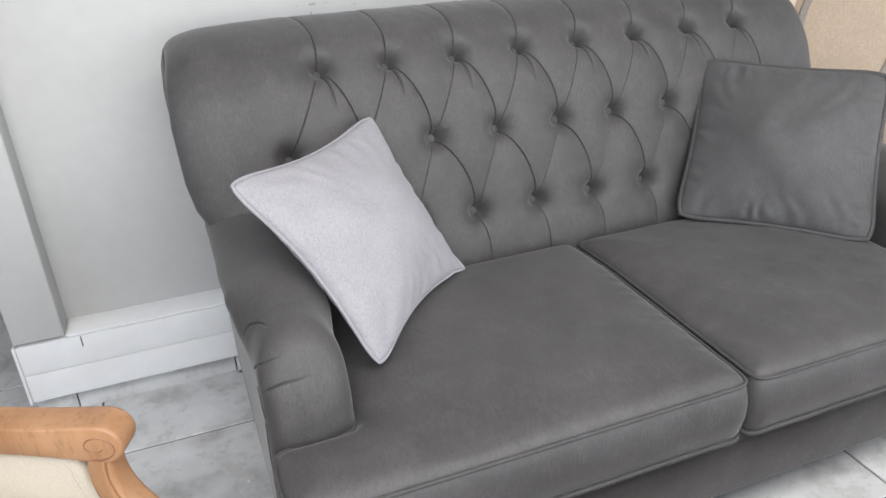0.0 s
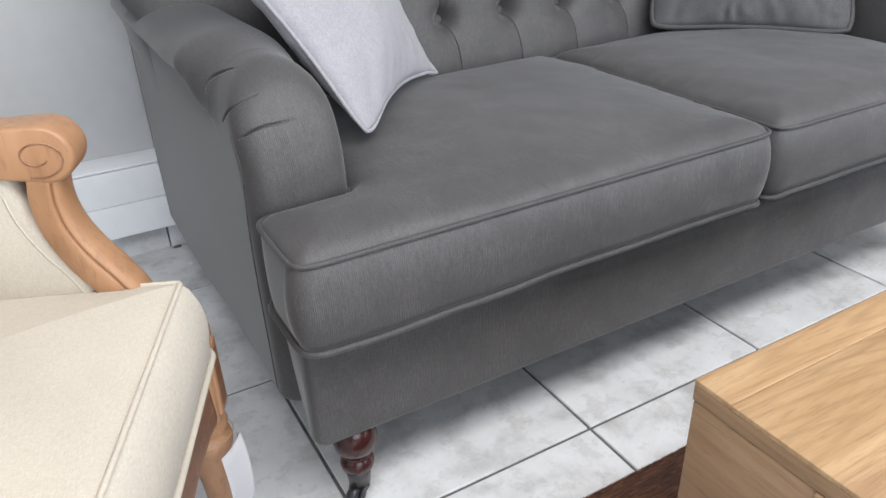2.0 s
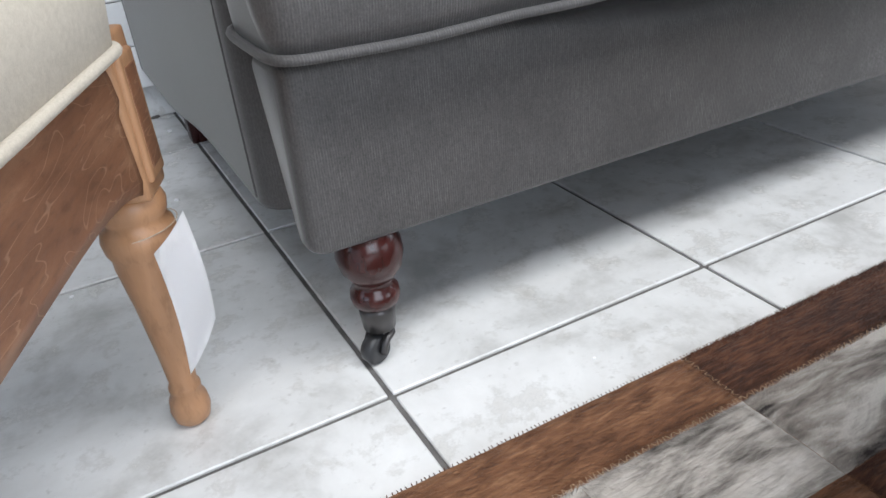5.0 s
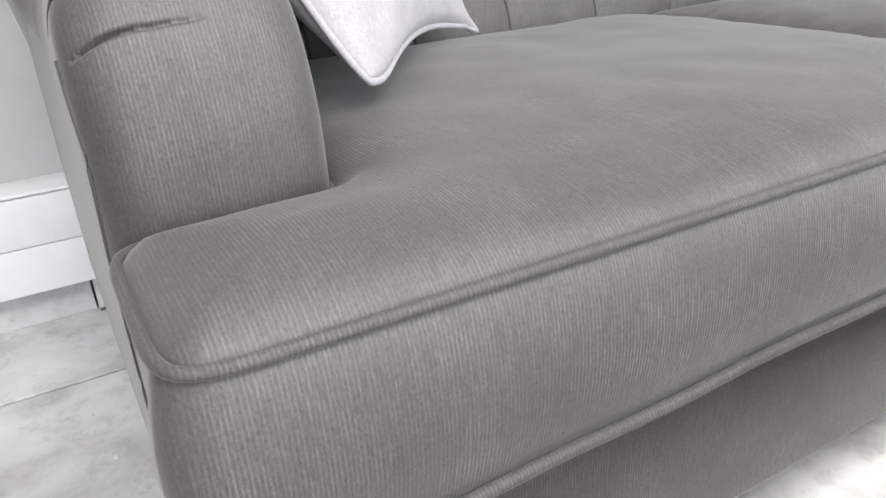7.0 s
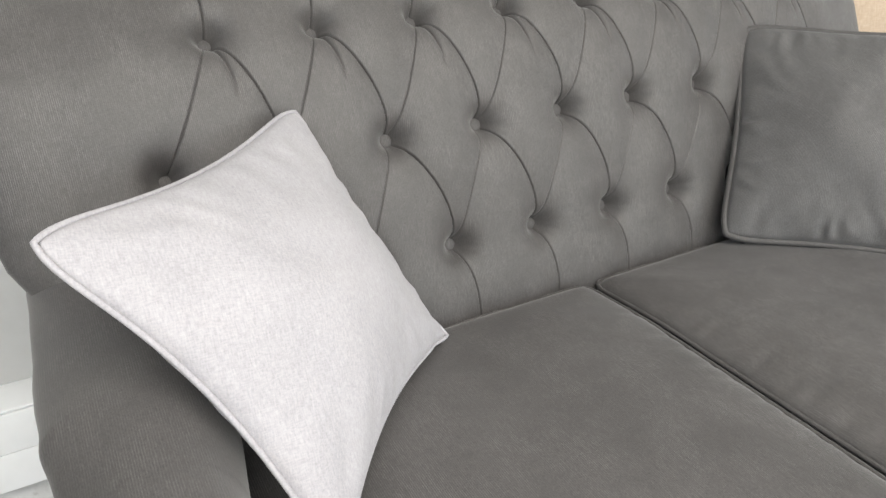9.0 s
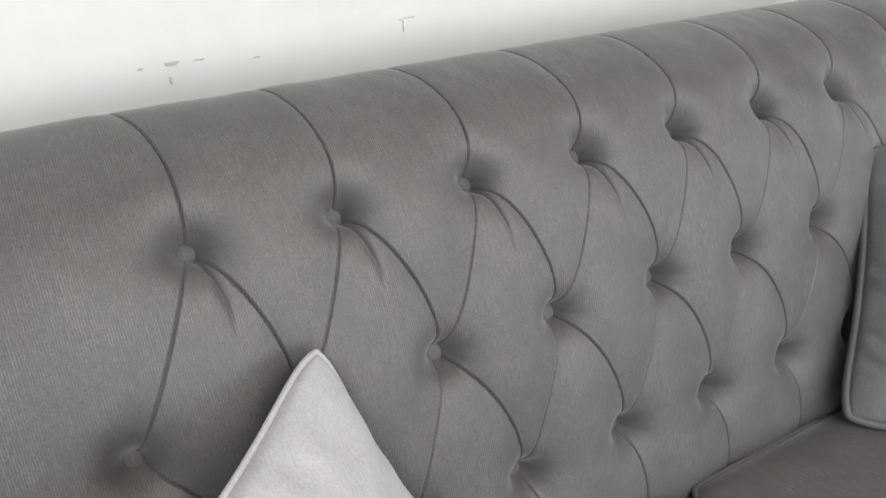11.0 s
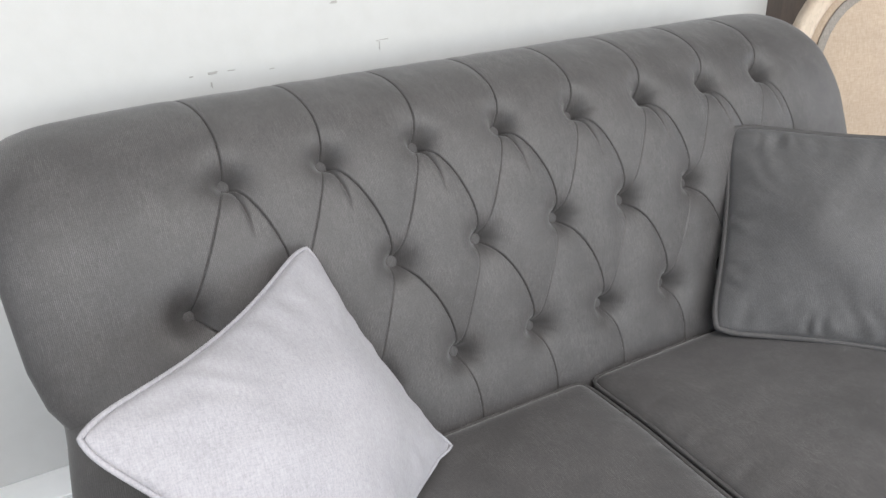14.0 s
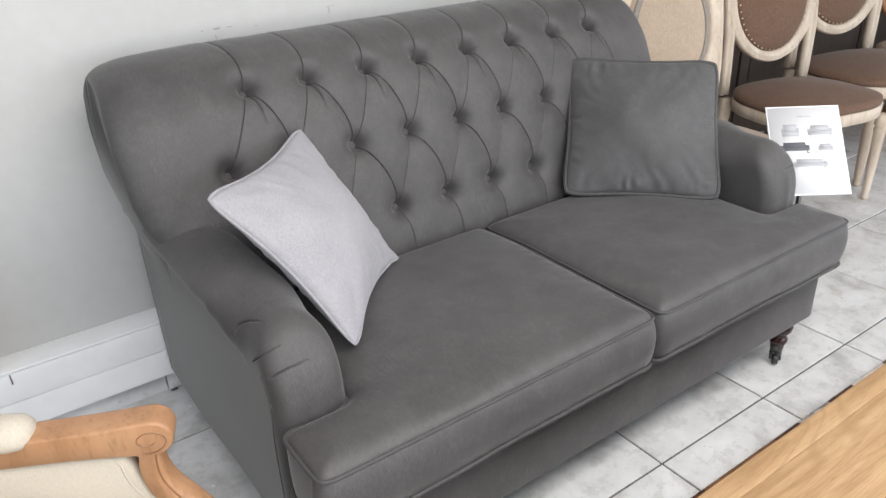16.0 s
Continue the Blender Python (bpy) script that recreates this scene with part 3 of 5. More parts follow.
# arms: an arched section that rolls outwards behind the front
def arm_ring(y, inset):
    """One slice of the arm: upright outer side, a roll that grows behind the front, inner face."""
    k = float(smooth(np.array(y), 0.24, 0.42))
    ripple = 0.0013 * math.sin(y * 41) + 0.0011 * math.sin(y * 97 + 1)
    b, zc = (0.022 + ripple) * k, 0.61 + 0.055 * k
    pts = [(-0.053, 0.168), (-0.055, 0.35), (-0.055, 0.52), (-0.055, 0.575 + 0.03 * k), (-0.055, zc - 0.022)]
    for a in np.linspace(math.pi + 0.75 * k, 0, 38):
        c, z = math.cos(a), math.sin(a)
        if c < 0:
            pts.append((0.02 - (0.075 + b) * abs(c), zc + (0.696 + 0.012 * k - zc) * z))
        else:
            pts.append((0.02 + (0.075 + 0.02 * k) * c, 0.61 + (0.086 + 0.012 * k) * z))
    pts += [(0.097 + 0.008 * k, 0.56), (0.098, 0.5), (0.098, 0.42), (0.098, 0.3), (0.09, 0.168)]
    p = spline(pts, 300)
    d = np.gradient(p, axis=0)
    d /= np.linalg.norm(d, axis=1, keepdims=True)
    return p - inset * np.stack([-d[:, 1], d[:, 0]], 1)


PLEATS = (((-0.0545, 0.317, 0.640), (-0.0485, 0.316, 0.655), (-0.0394, 0.307, 0.666), (-0.0281, 0.285, 0.676), (-0.014, 0.2454, 0.6855)),
          ((-0.0552, 0.24, 0.618), (-0.0504, 0.2157, 0.6386), (-0.0412, 0.2064, 0.6487), (-0.0278, 0.2011, 0.6561), (-0.0134, 0.1977, 0.6601), (0.0006, 0.1964, 0.6624)),
          ((-0.0494, 0.1845, 0.6071), (-0.0329, 0.1734, 0.6186), (-0.0154, 0.1709, 0.623), (0.0051, 0.1683, 0.6251), (0.0248, 0.1666, 0.627), (0.04, 0.1721, 0.628)))


def build_arm():
    rings = []
    R = 0.042
    for y, inset in [(0.15, 0.05)] + [(0.15 + R * (1 - math.cos(a)), R * (1 - math.sin(a))) for a in np.linspace(0.2, math.pi / 2, 26)] + [(v, 0.0) for v in np.linspace(0.195, 0.40, 86)] + [(v, 0.0) for v in np.linspace(0.43, 1.07, 14)]:
        p = arm_ring(y, inset)
        lean = 0.085 * np.clip((p[:, 1] - 0.54) / 0.17, 0, 1.2) ** 2.0 * (1 - smooth(np.array(y), 0.2, 0.5))
        drop = -0.006 * float(smooth(np.array(y), 0.3, 0.75))
        fall = drop * smooth(p[:, 1], 0.40, 0.62)
        foot = -0.036 * float(smooth(np.array(y), 0.42, 0.8)) * (1 - smooth(p[:, 1], 0.168, 0.4))
        rings.append([(x, y + l, z + q) for (x, z), l, q in zip(p, lean, fall + foot)])
    bm, rows = grid_mesh(rings, close_v=True)
    bm.faces.new(rows[-1])
    prev, n = rows[0], len(rows[0])
    goal = [min(max(v.co.z, 0.235), 0.60) for v in prev]
    goal = [Vector((0.0215, 0.144 + 0.085 * max(0.0, (z - 0.54) / 0.17) ** 2, z)) for z in goal]
    for k in range(1, 13):
        f = 0.88 * k / 12
        ring = [bm.verts.new(v.co.lerp(g, f) + Vector((0, 0, 0))) for v, g in zip(rows[0], goal)]
        for i in range(n):
            bm.faces.new((prev[i], prev[(i + 1) % n], ring[(i + 1) % n], ring[i]))
        prev = ring
    for i in range(n // 2 - 1):
        bm.faces.new((prev[i], prev[i + 1], prev[n - 2 - i], prev[n - 1 - i]))
    bmesh.ops.recalc_face_normals(bm, faces=bm.faces)
    face = [v for v in bm.verts if v.co.y < 0.3 and v.co.z > 0.2]
    for _ in range(24):
        bmesh.ops.smooth_vert(bm, verts=face, factor=0.5, use_axis_x=True, use_axis_y=True, use_axis_z=True)
    for line in PLEATS:
        dent(bm, spline(line, 10), 0.0075 if line is PLEATS[0] else 0.006, 0.0016)
    return bm


arm = build_arm()
SEAM = [(-0.0548, 0.2047, 0.6056), (-0.0544, 0.1895, 0.5789), (-0.0535, 0.182, 0.556), (-0.0541, 0.1835, 0.5211), (-0.055, 0.19, 0.482), (-0.0551, 0.195, 0.4202), (-0.0549, 0.1955, 0.3322), (-0.0535, 0.195, 0.175)]
cord = tube(spline(SEAM, 40).tolist(), 0.0018, 7)
cord_r = mirrored(cord)
arm_r = mirrored(arm)
left_arm = on_sofa("arm", arm, M_GREY, label="rolled grey arm with pleated front")
right_arm = on_sofa("arm", arm_r, M_GREY, label="rolled grey arm with pleated front")
on_sofa("seam", cord, M_GREY_PIPE, left_arm)
on_sofa("seam", cord_r, M_GREY_PIPE, right_arm)


# seat cushions: a T outline, crowned on top, boxed sides, piped edges
def build_cushion(xs, ys, inside):
    """Grid cells kept where inside(); heights from the distance to the outline. Returns the mesh and the outline."""
    keep = {(i, j) for i in range(len(xs) - 1) for j in range(len(ys) - 1) if inside((xs[i] + xs[i + 1]) / 2, (ys[j] + ys[j + 1]) / 2)}
    edges = {}
    for i, j in keep:
        for a, b, o in (((i, j), (i + 1, j), (i, j - 1)), ((i + 1, j), (i + 1, j + 1), (i + 1, j)), ((i + 1, j + 1), (i, j + 1), (i, j + 1)), ((i, j + 1), (i, j), (i - 1, j))):
            if o not in keep:
                edges[a] = b
    start = min(edges)
    loop = [start]
    while edges[loop[-1]] != start:
        loop.append(edges[loop[-1]])
    rim = np.array([(xs[i], ys[j]) for i, j in loop])
    fine = rim.copy()
    for _ in range(10):
        fine = 0.5 * fine + 0.25 * (np.roll(fine, 1, 0) + np.roll(fine, -1, 0))
    moved = dict(zip(loop, fine))
    nodes = sorted({(i + a, j + b) for i, j in keep for a in (0, 1) for b in (0, 1)})
    flat_pts = np.array([moved.get(k, (xs[k[0]], ys[k[1]])) for k in nodes])
    d, _ = to_lines(flat_pts, np.vstack([fine, fine[:1]]))
    return keep, loop, fine, nodes, flat_pts, d


def cushion(x0, x1, flange):
    xs = np.arange(min(x0, flange), max(x1, flange) + 0.001, 0.009)
    ys = np.concatenate([np.arange(-0.011, 0.648, 0.009)])
    lo, hi = (x0, x1)
    keep, loop, fine, nodes, fp, d = build_cushion(xs, ys, lambda x, y: lo < x < hi or y < 0.147)
    bm = bmesh.new()
    rnd = random.Random(5)
    z_top, z_low = 0.503, 0.372
    crown = 0.012 * (1 - np.exp(-d / 0.016)) + 0.021 * (1 - np.exp(-d / 0.1)) - 0.004 * np.exp(-d / 0.008)
    wob = np.array([0.004 * noise.noise((p[0] * 5, p[1] * 5, x0)) + 0.0016 * noise.noise((p[0] * 17, p[1] * 17, 3 + x0)) for p in fp])
    seam = x0 if flange > x0 else x1
    for ty in (0.1, 0.145, 0.2, 0.235, 0.29, 0.33, 0.385, 0.42, 0.5):
        reach = np.abs(fp[:, 0] - seam)
        wob = wob - 0.0065 * np.exp(-(((fp[:, 1] - ty - 0.2 * reach) / 0.006) ** 2)) * np.exp(-((reach / 0.036) ** 2))
    back_drop = -0.012 * smooth(fp[:, 1], 0.45, 0.67)
    vert = {k: bm.verts.new((p[0], p[1], z_top + c + w + q)) for k, p, c, w, q in zip(nodes, fp, crown, wob * np.clip(d / 0.03, 0, 1), back_drop)}
    for i, j in keep:
        bm.faces.new((vert[i, j], vert[i + 1, j], vert[i + 1, j + 1], vert[i, j + 1]))
    nrm = np.roll(fine, -1, 0) - np.roll(fine, 1, 0)
    nrm = np.stack([nrm[:, 1], -nrm[:, 0]], 1) / np.maximum(np.linalg.norm(nrm, axis=1, keepdims=True), 1e-6)
    prev = [vert[k] for k in loop]
    tops = [tuple(v.co) for v in prev]
    lift = (fine[:, 0] - x0) / (x1 - x0)
    lift = lift if flange < x0 else 1 - lift
    sag = 0.006 * smooth(lift, 0.1, 0.34) * (1 - smooth(lift, 0.92, 1.0))
    sag = sag - 0.003 + np.array([0.0025 * noise.noise((p[0] * 9, p[1] * 7, 9)) for p in fine])
    for t in np.linspace(0, 1, 9)[1:]:
        z = z_top + (z_low - z_top) * t
        bulge = 0.013 * math.sin(math.pi * t) ** 0.8
        ring = [bm.verts.new((p[0] + n[0] * bulge * (0.2 if p[1] > 0.02 else 1.0), p[1] + n[1] * bulge * (0.2 if p[1] > 0.1 else 1.0), (z if t < 1 else z) + s * t)) for p, n, s in zip(fine, nrm, sag)]
        m = len(ring)
        for k in range(m):
            bm.faces.new((prev[k], ring[k], ring[(k + 1) % m], prev[(k + 1) % m]))
        prev = ring
    lows = [tuple(v.co) for v in prev]
    bm.faces.new(prev)
    bmesh.ops.recalc_face_normals(bm, faces=bm.faces)
    top_line = [(p[0] + n[0] * 0.002, p[1] + n[1] * 0.002, q[2] + 0.001) for p, n, q in zip(fine, nrm, tops)]
    low_line = [(p[0] + n[0] * 0.004, p[1] + n[1] * 0.004, q[2] - 0.001) for p, n, q in zip(fine, nrm, lows)]
    return bm, top_line, low_line


for x0, x1, flange, side in ((0.101, 0.799, -0.055, 0), (0.818, 2 * XC - 0.101, 2 * XC + 0.05, 1)):
    bm, upper, lower = cushion(x0, x1, flange)
    seat = on_sofa("seat_cushion", bm, M_GREY, label="boxed grey seat cushion with piped edges")
    on_sofa("piping", tube(upper, 0.0038, 7, True), M_GREY_PIPE, seat)
    on_sofa("piping", tube(lower, 0.0047, 7, True), M_GREY_PIPE, seat)

# front rail and lower carcass
def rail_ring(x, inset):
    top = 0.354 - 0.02 * float(smooth(np.array(x), 0.12, 0.45))
    y0, y1, z0, z1, r = 0.032 + inset, 0.118, 0.166 + 0.5 * inset, top - 0.4 * inset, 0.011
    sweep = 0.05 * (1 - float(smooth(np.array(x), -0.03, 0.1)))
    rt = r + 0.026 * float(smooth(np.array(x), 0.1, 0.5))
    pts = []
    for cy, cz, a0, q in ((y0 + rt, z1 - rt, 90, rt), (y0 + r, z0 + r, 180, r), (y1 - r, z0 + r, 270, r), (y1 - r, z1 - r, 0, r)):
        pts += [(x, cy + q * math.cos(radians(a)), cz + q * math.sin(radians(a))) for a in np.linspace(a0, a0 + 90, 7)]
    return [(x, y - sweep * smooth(np.array(y), 0.06, 0.118) * float(smooth(np.array(0.34 - z), 0.0, 0.17)), z) for x, y, z in pts]


RX = 2 * XC + 0.035
rail = loft([rail_ring(x, i) for x, i in [(-0.047, 0.018), (-0.0455, 0.011), (-0.042, 0.0052), (-0.036, 0.0018), (-0.028, 0)] + [(v, 0) for v in np.linspace(0.0, RX - 0.05, 40)] + [(RX - 0.011, 0), (RX - 0.007, 0.0008), (RX - 0.0032, 0.003), (RX - 0.0007, 0.007), (RX, 0.011)]])
on_sofa("front_rail", rail, M_GREY, label="grey upholstered front rail")
on_sofa("seat_deck", box(0.0, 2 * XC, 0.15, 0.70, 0.20, 0.366, 0.004), M_GREY, label="grey cloth seat deck under the cushions")
# added black panel, out of view, that deepens the shadow under the sofa
M_SHADE_PANEL = mat("black_shade_panel", (0.022, 0.021, 0.021), 0.9)
on_sofa("shade_panel", box(0.0, 2 * XC, 0.122, 0.99, 0.172, 0.19, 0.003), M_SHADE_PANEL, label="black panel added to deepen the shade under the seat")
on_sofa("back_panel", box(-0.03, 2 * XC + 0.03, 0.83, 1.078, 0.135, 0.66, 0.02, 3), M_GREY, label="plain grey outer back panel")


def front_leg(x, y, swing):
    turned = lathe([(0.024, 0.172), (0.03, 0.166), (0.035, 0.152), (0.0365, 0.138), (0.033, 0.122), (0.025, 0.111), (0.0205, 0.104), (0.022, 0.1), (0.0265, 0.094), (0.0275, 0.087), (0.0255, 0.079), (0.02, 0.074), (0.018, 0.072)], 32, (x, y))
    leg = on_sofa("front_leg", turned, M_MAHOGANY, label="turned dark red mahogany leg")
    on_sofa("ferrule", lathe([(0.0205, 0.0745), (0.0205, 0.068), (0.018, 0.044), (0.012, 0.041), (0.006, 0.04)], 24, (x, y)), M_STEEL, leg)
    c, s = math.cos(swing), math.sin(swing)
    wx, wy = x + 0.011 * c, y + 0.011 * s
    wheel = bmesh.new()
    rings = []
    for r, o in ((0.004, -0.008), (0.015, -0.0085), (0.0175, -0.006), (0.018, 0), (0.0175, 0.006), (0.015, 0.0085), (0.004, 0.008)):
        rings.append([(wx - s * o + c * r * math.cos(a), wy + c * o + s * r * math.cos(a), 0.0185 + r * math.sin(a)) for a in np.linspace(0, 2 * math.pi, 24, endpoint=False)])
    wheel.free()
    on_sofa("caster_wheel", loft(rings), M_RUBBER, leg)
    for o in (-0.0125, 0.0125):
        path = [(x - s * o * 0.6, y + c * o * 0.6, 0.048), (x - s * o - c * 0.006, y + c * o - s * 0.006, 0.04), (x - s * o + c * 0.006, y + c * o + s * 0.006, 0.03), (wx - s * o, wy + c * o, 0.0165)]
        on_sofa("caster_fork", tube(spline(path, 10), 0.0052, 8, False, 0.8), M_STEEL, leg)


front_leg(0.022, 0.066, radians(200))
front_leg(2 * XC - 0.035, 0.085, radians(215))
for x in (0.012, 2 * XC - 0.012):
    rings = [[(x + a * w, 0.92 + b * w + k, z) for a, b in ((-1, -1), (1, -1), (1, 1), (-1, 1))] for z, w, k in ((0.0, 0.021, 0.02), (0.08, 0.025, 0.008), (0.175, 0.028, 0.0))]
    on_sofa("rear_leg", loft(rings), M_MAHOGANY, label="square dark mahogany rear leg")


# ---- loose cushions on the sofa ----
def pillow(name, label, material, piping, corners, thick, seed, pull=0.115, blunt=0.04, crease=0.004, pleat=0.0, cord=0.0045, tab=0.0):
    """A piped square cushion hung between its four corners: low, right, top, left."""
    low, right, top, left = (Vector(c) for c in corners)
    mid = (low + right + top + left) / 4
    w = (right - left).cross(top - low).normalized()
    base = thing(name, label, "cushion", tuple(mid), 0.0, "loose cushions on the sofa")
    N = 90
    t = np.linspace(-1, 1, N + 1)

    def spot(a, b):
        # corners reach out as ears, edges draw in
        x, y = a * (1 - pull * (1 - b * b)), b * (1 - pull * (0.9 if b > 0 else 1.0) * (1 - a * a))
        x, y = 1.02 * x * (1 - blunt * b**8), 1.02 * y * (1 - blunt * a**8)
        ear = tab * max(0.0, (a - 0.86) / 0.14) * max(0.0, (-b - 0.86) / 0.14)
        x, y = x + ear, y - ear
        p, q = (x + 1) / 2, (y + 1) / 2
        return low * ((1 - p) * (1 - q)) + right * (p * (1 - q)) + top * (p * q) + left * ((1 - p) * q) - mid

    def side(sign):
        rows = []
        for a in t:
            row = []
            for b in t:
                h = (1 - a * a) * (1 - b * b)
                bulk = h**0.42 * (0.55 + 0.45 * h)
                e = noise.noise((a * 2.2 + seed, b * 2.2, sign * 3)) * 0.12 + noise.noise((a * 6 + seed, b * 6, sign)) * 0.06 * (1 - h)
                ang = math.atan2(b, a)
                crimp = crease * math.sin(ang * 22 + 4 * noise.noise((a * 3, b * 3, seed))) * (1 - h) ** 2 * min(1.0, 6 * h)
                for u, v, c0 in ((a, b, 0.0), (b, a, 9.0)):
                    run = noise.noise((v * 3 + seed, u * 0.8 + c0, sign)) * 1.5 + 0.2
                    crimp += pleat * math.sin(v * 34 + 6 * noise.noise((v * 4, u * 2, seed + c0))) * max(0.0, run) * math.exp(-(((1 - abs(u)) - 0.09) / 0.1) ** 2) * min(1.0, 6 * h)
                row.append(spot(a, b) + w * sign * (thick / 2 * bulk * (1 + e) + crimp))
            rows.append(row)
        return rows

    bm, _ = grid_mesh(side(1))
    other, _ = grid_mesh(side(-1))
    me = mesh("half", other, None)
    bm.from_mesh(me)
    bpy.data.meshes.remove(me)
    bmesh.ops.remove_doubles(bm, verts=bm.verts, dist=0.0004)
    bmesh.ops.recalc_face_normals(bm, faces=bm.faces)
    part("cover", bm, material, base)
    rim = [(-1, b) for b in t[::-1]] + [(a, -1) for a in t[1:]] + [(1, b) for b in t[1:]] + [(a, 1) for a in t[::-1][1:-1]]
    part("piping", tube([spot(a, b) * 1.006 for a, b in rim], cord, 8, True), piping, base)
    return base


pillow("pale_cushion", "pale lilac-silver velvet scatter cushion leaning on its corner against the arm", M_SILVER, M_SILVER,
       ((0.168, 0.25, 0.542), (0.467, 0.58, 0.53), (0.328, 0.768, 0.872), (-0.042, 0.41, 0.893)), 0.172, 1.3, 0.153, 0.074, 0.0022, 0.001, 0.0034, 0.09)
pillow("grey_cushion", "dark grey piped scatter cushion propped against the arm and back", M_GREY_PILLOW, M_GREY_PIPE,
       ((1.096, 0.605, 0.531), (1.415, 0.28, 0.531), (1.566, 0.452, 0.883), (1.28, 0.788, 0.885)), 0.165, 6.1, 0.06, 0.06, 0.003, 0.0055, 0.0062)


# ---- armchair ----
CH = pose(-0.19, 0.085, 0, 0, 0, math.degrees(math.atan2(-0.39, 0.92)))
chair = new("armchair")
chair.matrix_world = CH
tagged(chair, "cream linen armchair with carved waxed beech frame", "armchair")
# in the chair: x forward, y to the far side (0 at the far front leg, minus towards the other), z up
CW = 0.60


def leg_far(x, y, sign):
    foot = lathe([(0.0125, 0.0), (0.018, 0.006), (0.0205, 0.018), (0.019, 0.031), (0.0145, 0.041), (0.0162, 0.044), (0.0158, 0.048), (0.0135, 0.052), (0.0165, 0.09), (0.0225, 0.15), (0.0285, 0.192), (0.029, 0.204), (0.0325, 0.211), (0.034, 0.222), (0.032, 0.232), (0.026, 0.237), (0.0295, 0.243), (0.031, 0.252), (0.0285, 0.26), (0.025, 0.264)], 30, (x, y), (0.018, 0.0))
    leg = part("front_leg", foot, M_BEECH, chair, "turned tapering beech leg")
    ox = x + 0.018 * 0.3
    block = box(ox - 0.0275, ox + 0.0275, y - 0.0275, y + 0.0275, 0.262, 0.40, 0.004)
    part("corner_block", block, M_BEECH, leg)
    for fx, fy, sx, sy in ((ox + 0.0275, y, 0.0045, 0.0195), (ox, y + 0.0275, 0.0195, 0.0045)):
        part("block_panel", box(fx - sx, fx + sx, fy - sy, fy + sy, 0.276, 0.384, 0.0035, 3), M_BEECH, leg)
        kx, ky = (0.0052, 0.0125) if sx < sy else (0.0125, 0.0052)
        part("carved_field", box(fx - kx, fx + kx, fy - ky, fy + ky, 0.287, 0.373, 0.001), M_BEECH_DARK, leg)


leg_far(0.0, 0.0, 1)
leg_far(0.0, -CW + 0.06, -1)
for y in (-0.02, -CW + 0.08):
    rings = [[(xx + a * w, y + b * w, z) for a, b in ((-1, -1), (1, -1), (1, 1), (-1, 1))] for xx, z, w in ((-0.66, 0.0, 0.016), (-0.6, 0.15, 0.02), (-0.56, 0.4, 0.025))]
    part("rear_leg", loft(rings), M_BEECH, chair)


def rail_front():
    """Front rail with a carved lower edge."""
    n, rows = 40, []
    for k in range(n + 1):
        y = -0.028 - (CW - 0.116) * k / n
        t = abs(2 * k / n - 1)
        low = 0.27 + 0.02 * (1 - t**5)
        rows.append([(0.022, y, 0.40), (0.03, y, 0.37), (0.032, y, 0.352), (0.028, y, 0.34), (0.031, y, low + 0.012), (0.028, y, low), (0.005, y, low), (0.002, y, 0.40)])
    return loft(rows)


part("front_rail", rail_front(), M_BEECH_DARK, chair, "carved brown front rail")
part("side_rail", box(-0.57, -0.012, -0.022, 0.014, 0.285, 0.40, 0.004), M_BEECH_DARK, chair)
part("side_rail", box(-0.57, -0.012, -CW + 0.046, -CW + 0.082, 0.285, 0.40, 0.004), M_BEECH_DARK, chair)


def soft_block(x0, x1, y0, y1, z0, z1, crown, r=0.025, nx=26, ny=26, under=0.0):
    """An upholstered pad: rounded plan, domed top, welted lower edge."""
    rings = []
    def outline(inset):
        pts = []
        rr = max(r - inset, 0.004)
        for cx, cy, a0 in ((x1 - inset - rr, y1 - inset - rr, 0), (x0 + inset + rr, y1 - inset - rr, 90), (x0 + inset + rr, y0 + inset + rr, 180), (x1 - inset - rr, y0 + inset + rr, 270)):
            for a in np.linspace(a0, a0 + 90, 9):
                pts.append((cx + rr * math.cos(radians(a)), cy + rr * math.sin(radians(a))))
        return pts
    for z, i in ((z0, 0.006), (z0 + 0.004, 0.0), (z0 + 0.5 * (z1 - z0), -0.006), (z1 - 0.035, -0.002), (z1 - 0.014, 0.006), (z1 - 0.004, 0.014), (z1, 0.022)):
        rings.append([(x, y, z) for x, y in outline(i)])
    cx, cy = (x0 + x1) / 2, (y0 + y1) / 2
    top = outline(0.022)
    for k in np.linspace(0.08, 0.97, 14):
        rings.append([(x + (cx - x) * k, y + (cy - y) * k, z1 + crown * (1 - (1 - k) ** 2.2)) for x, y in top])
    edge = [(x, y, z1 - 0.002) for x, y in outline(0.016)]
    low = [(x, y, z0 + 0.003) for x, y in outline(-0.002)]
    return loft(rings), edge, low


bm, edge, low = soft_block(-0.57, 0.046, -CW + 0.035, -0.03, 0.392, 0.506, 0.03, 0.022)
seat = part("seat", bm, M_CREAM, chair, "plump cream linen seat")
part("piping", tube(edge, 0.0033, 7, True), M_CREAM, seat)
part("piping", tube(low, 0.0045, 7, True), M_CREAM, seat)


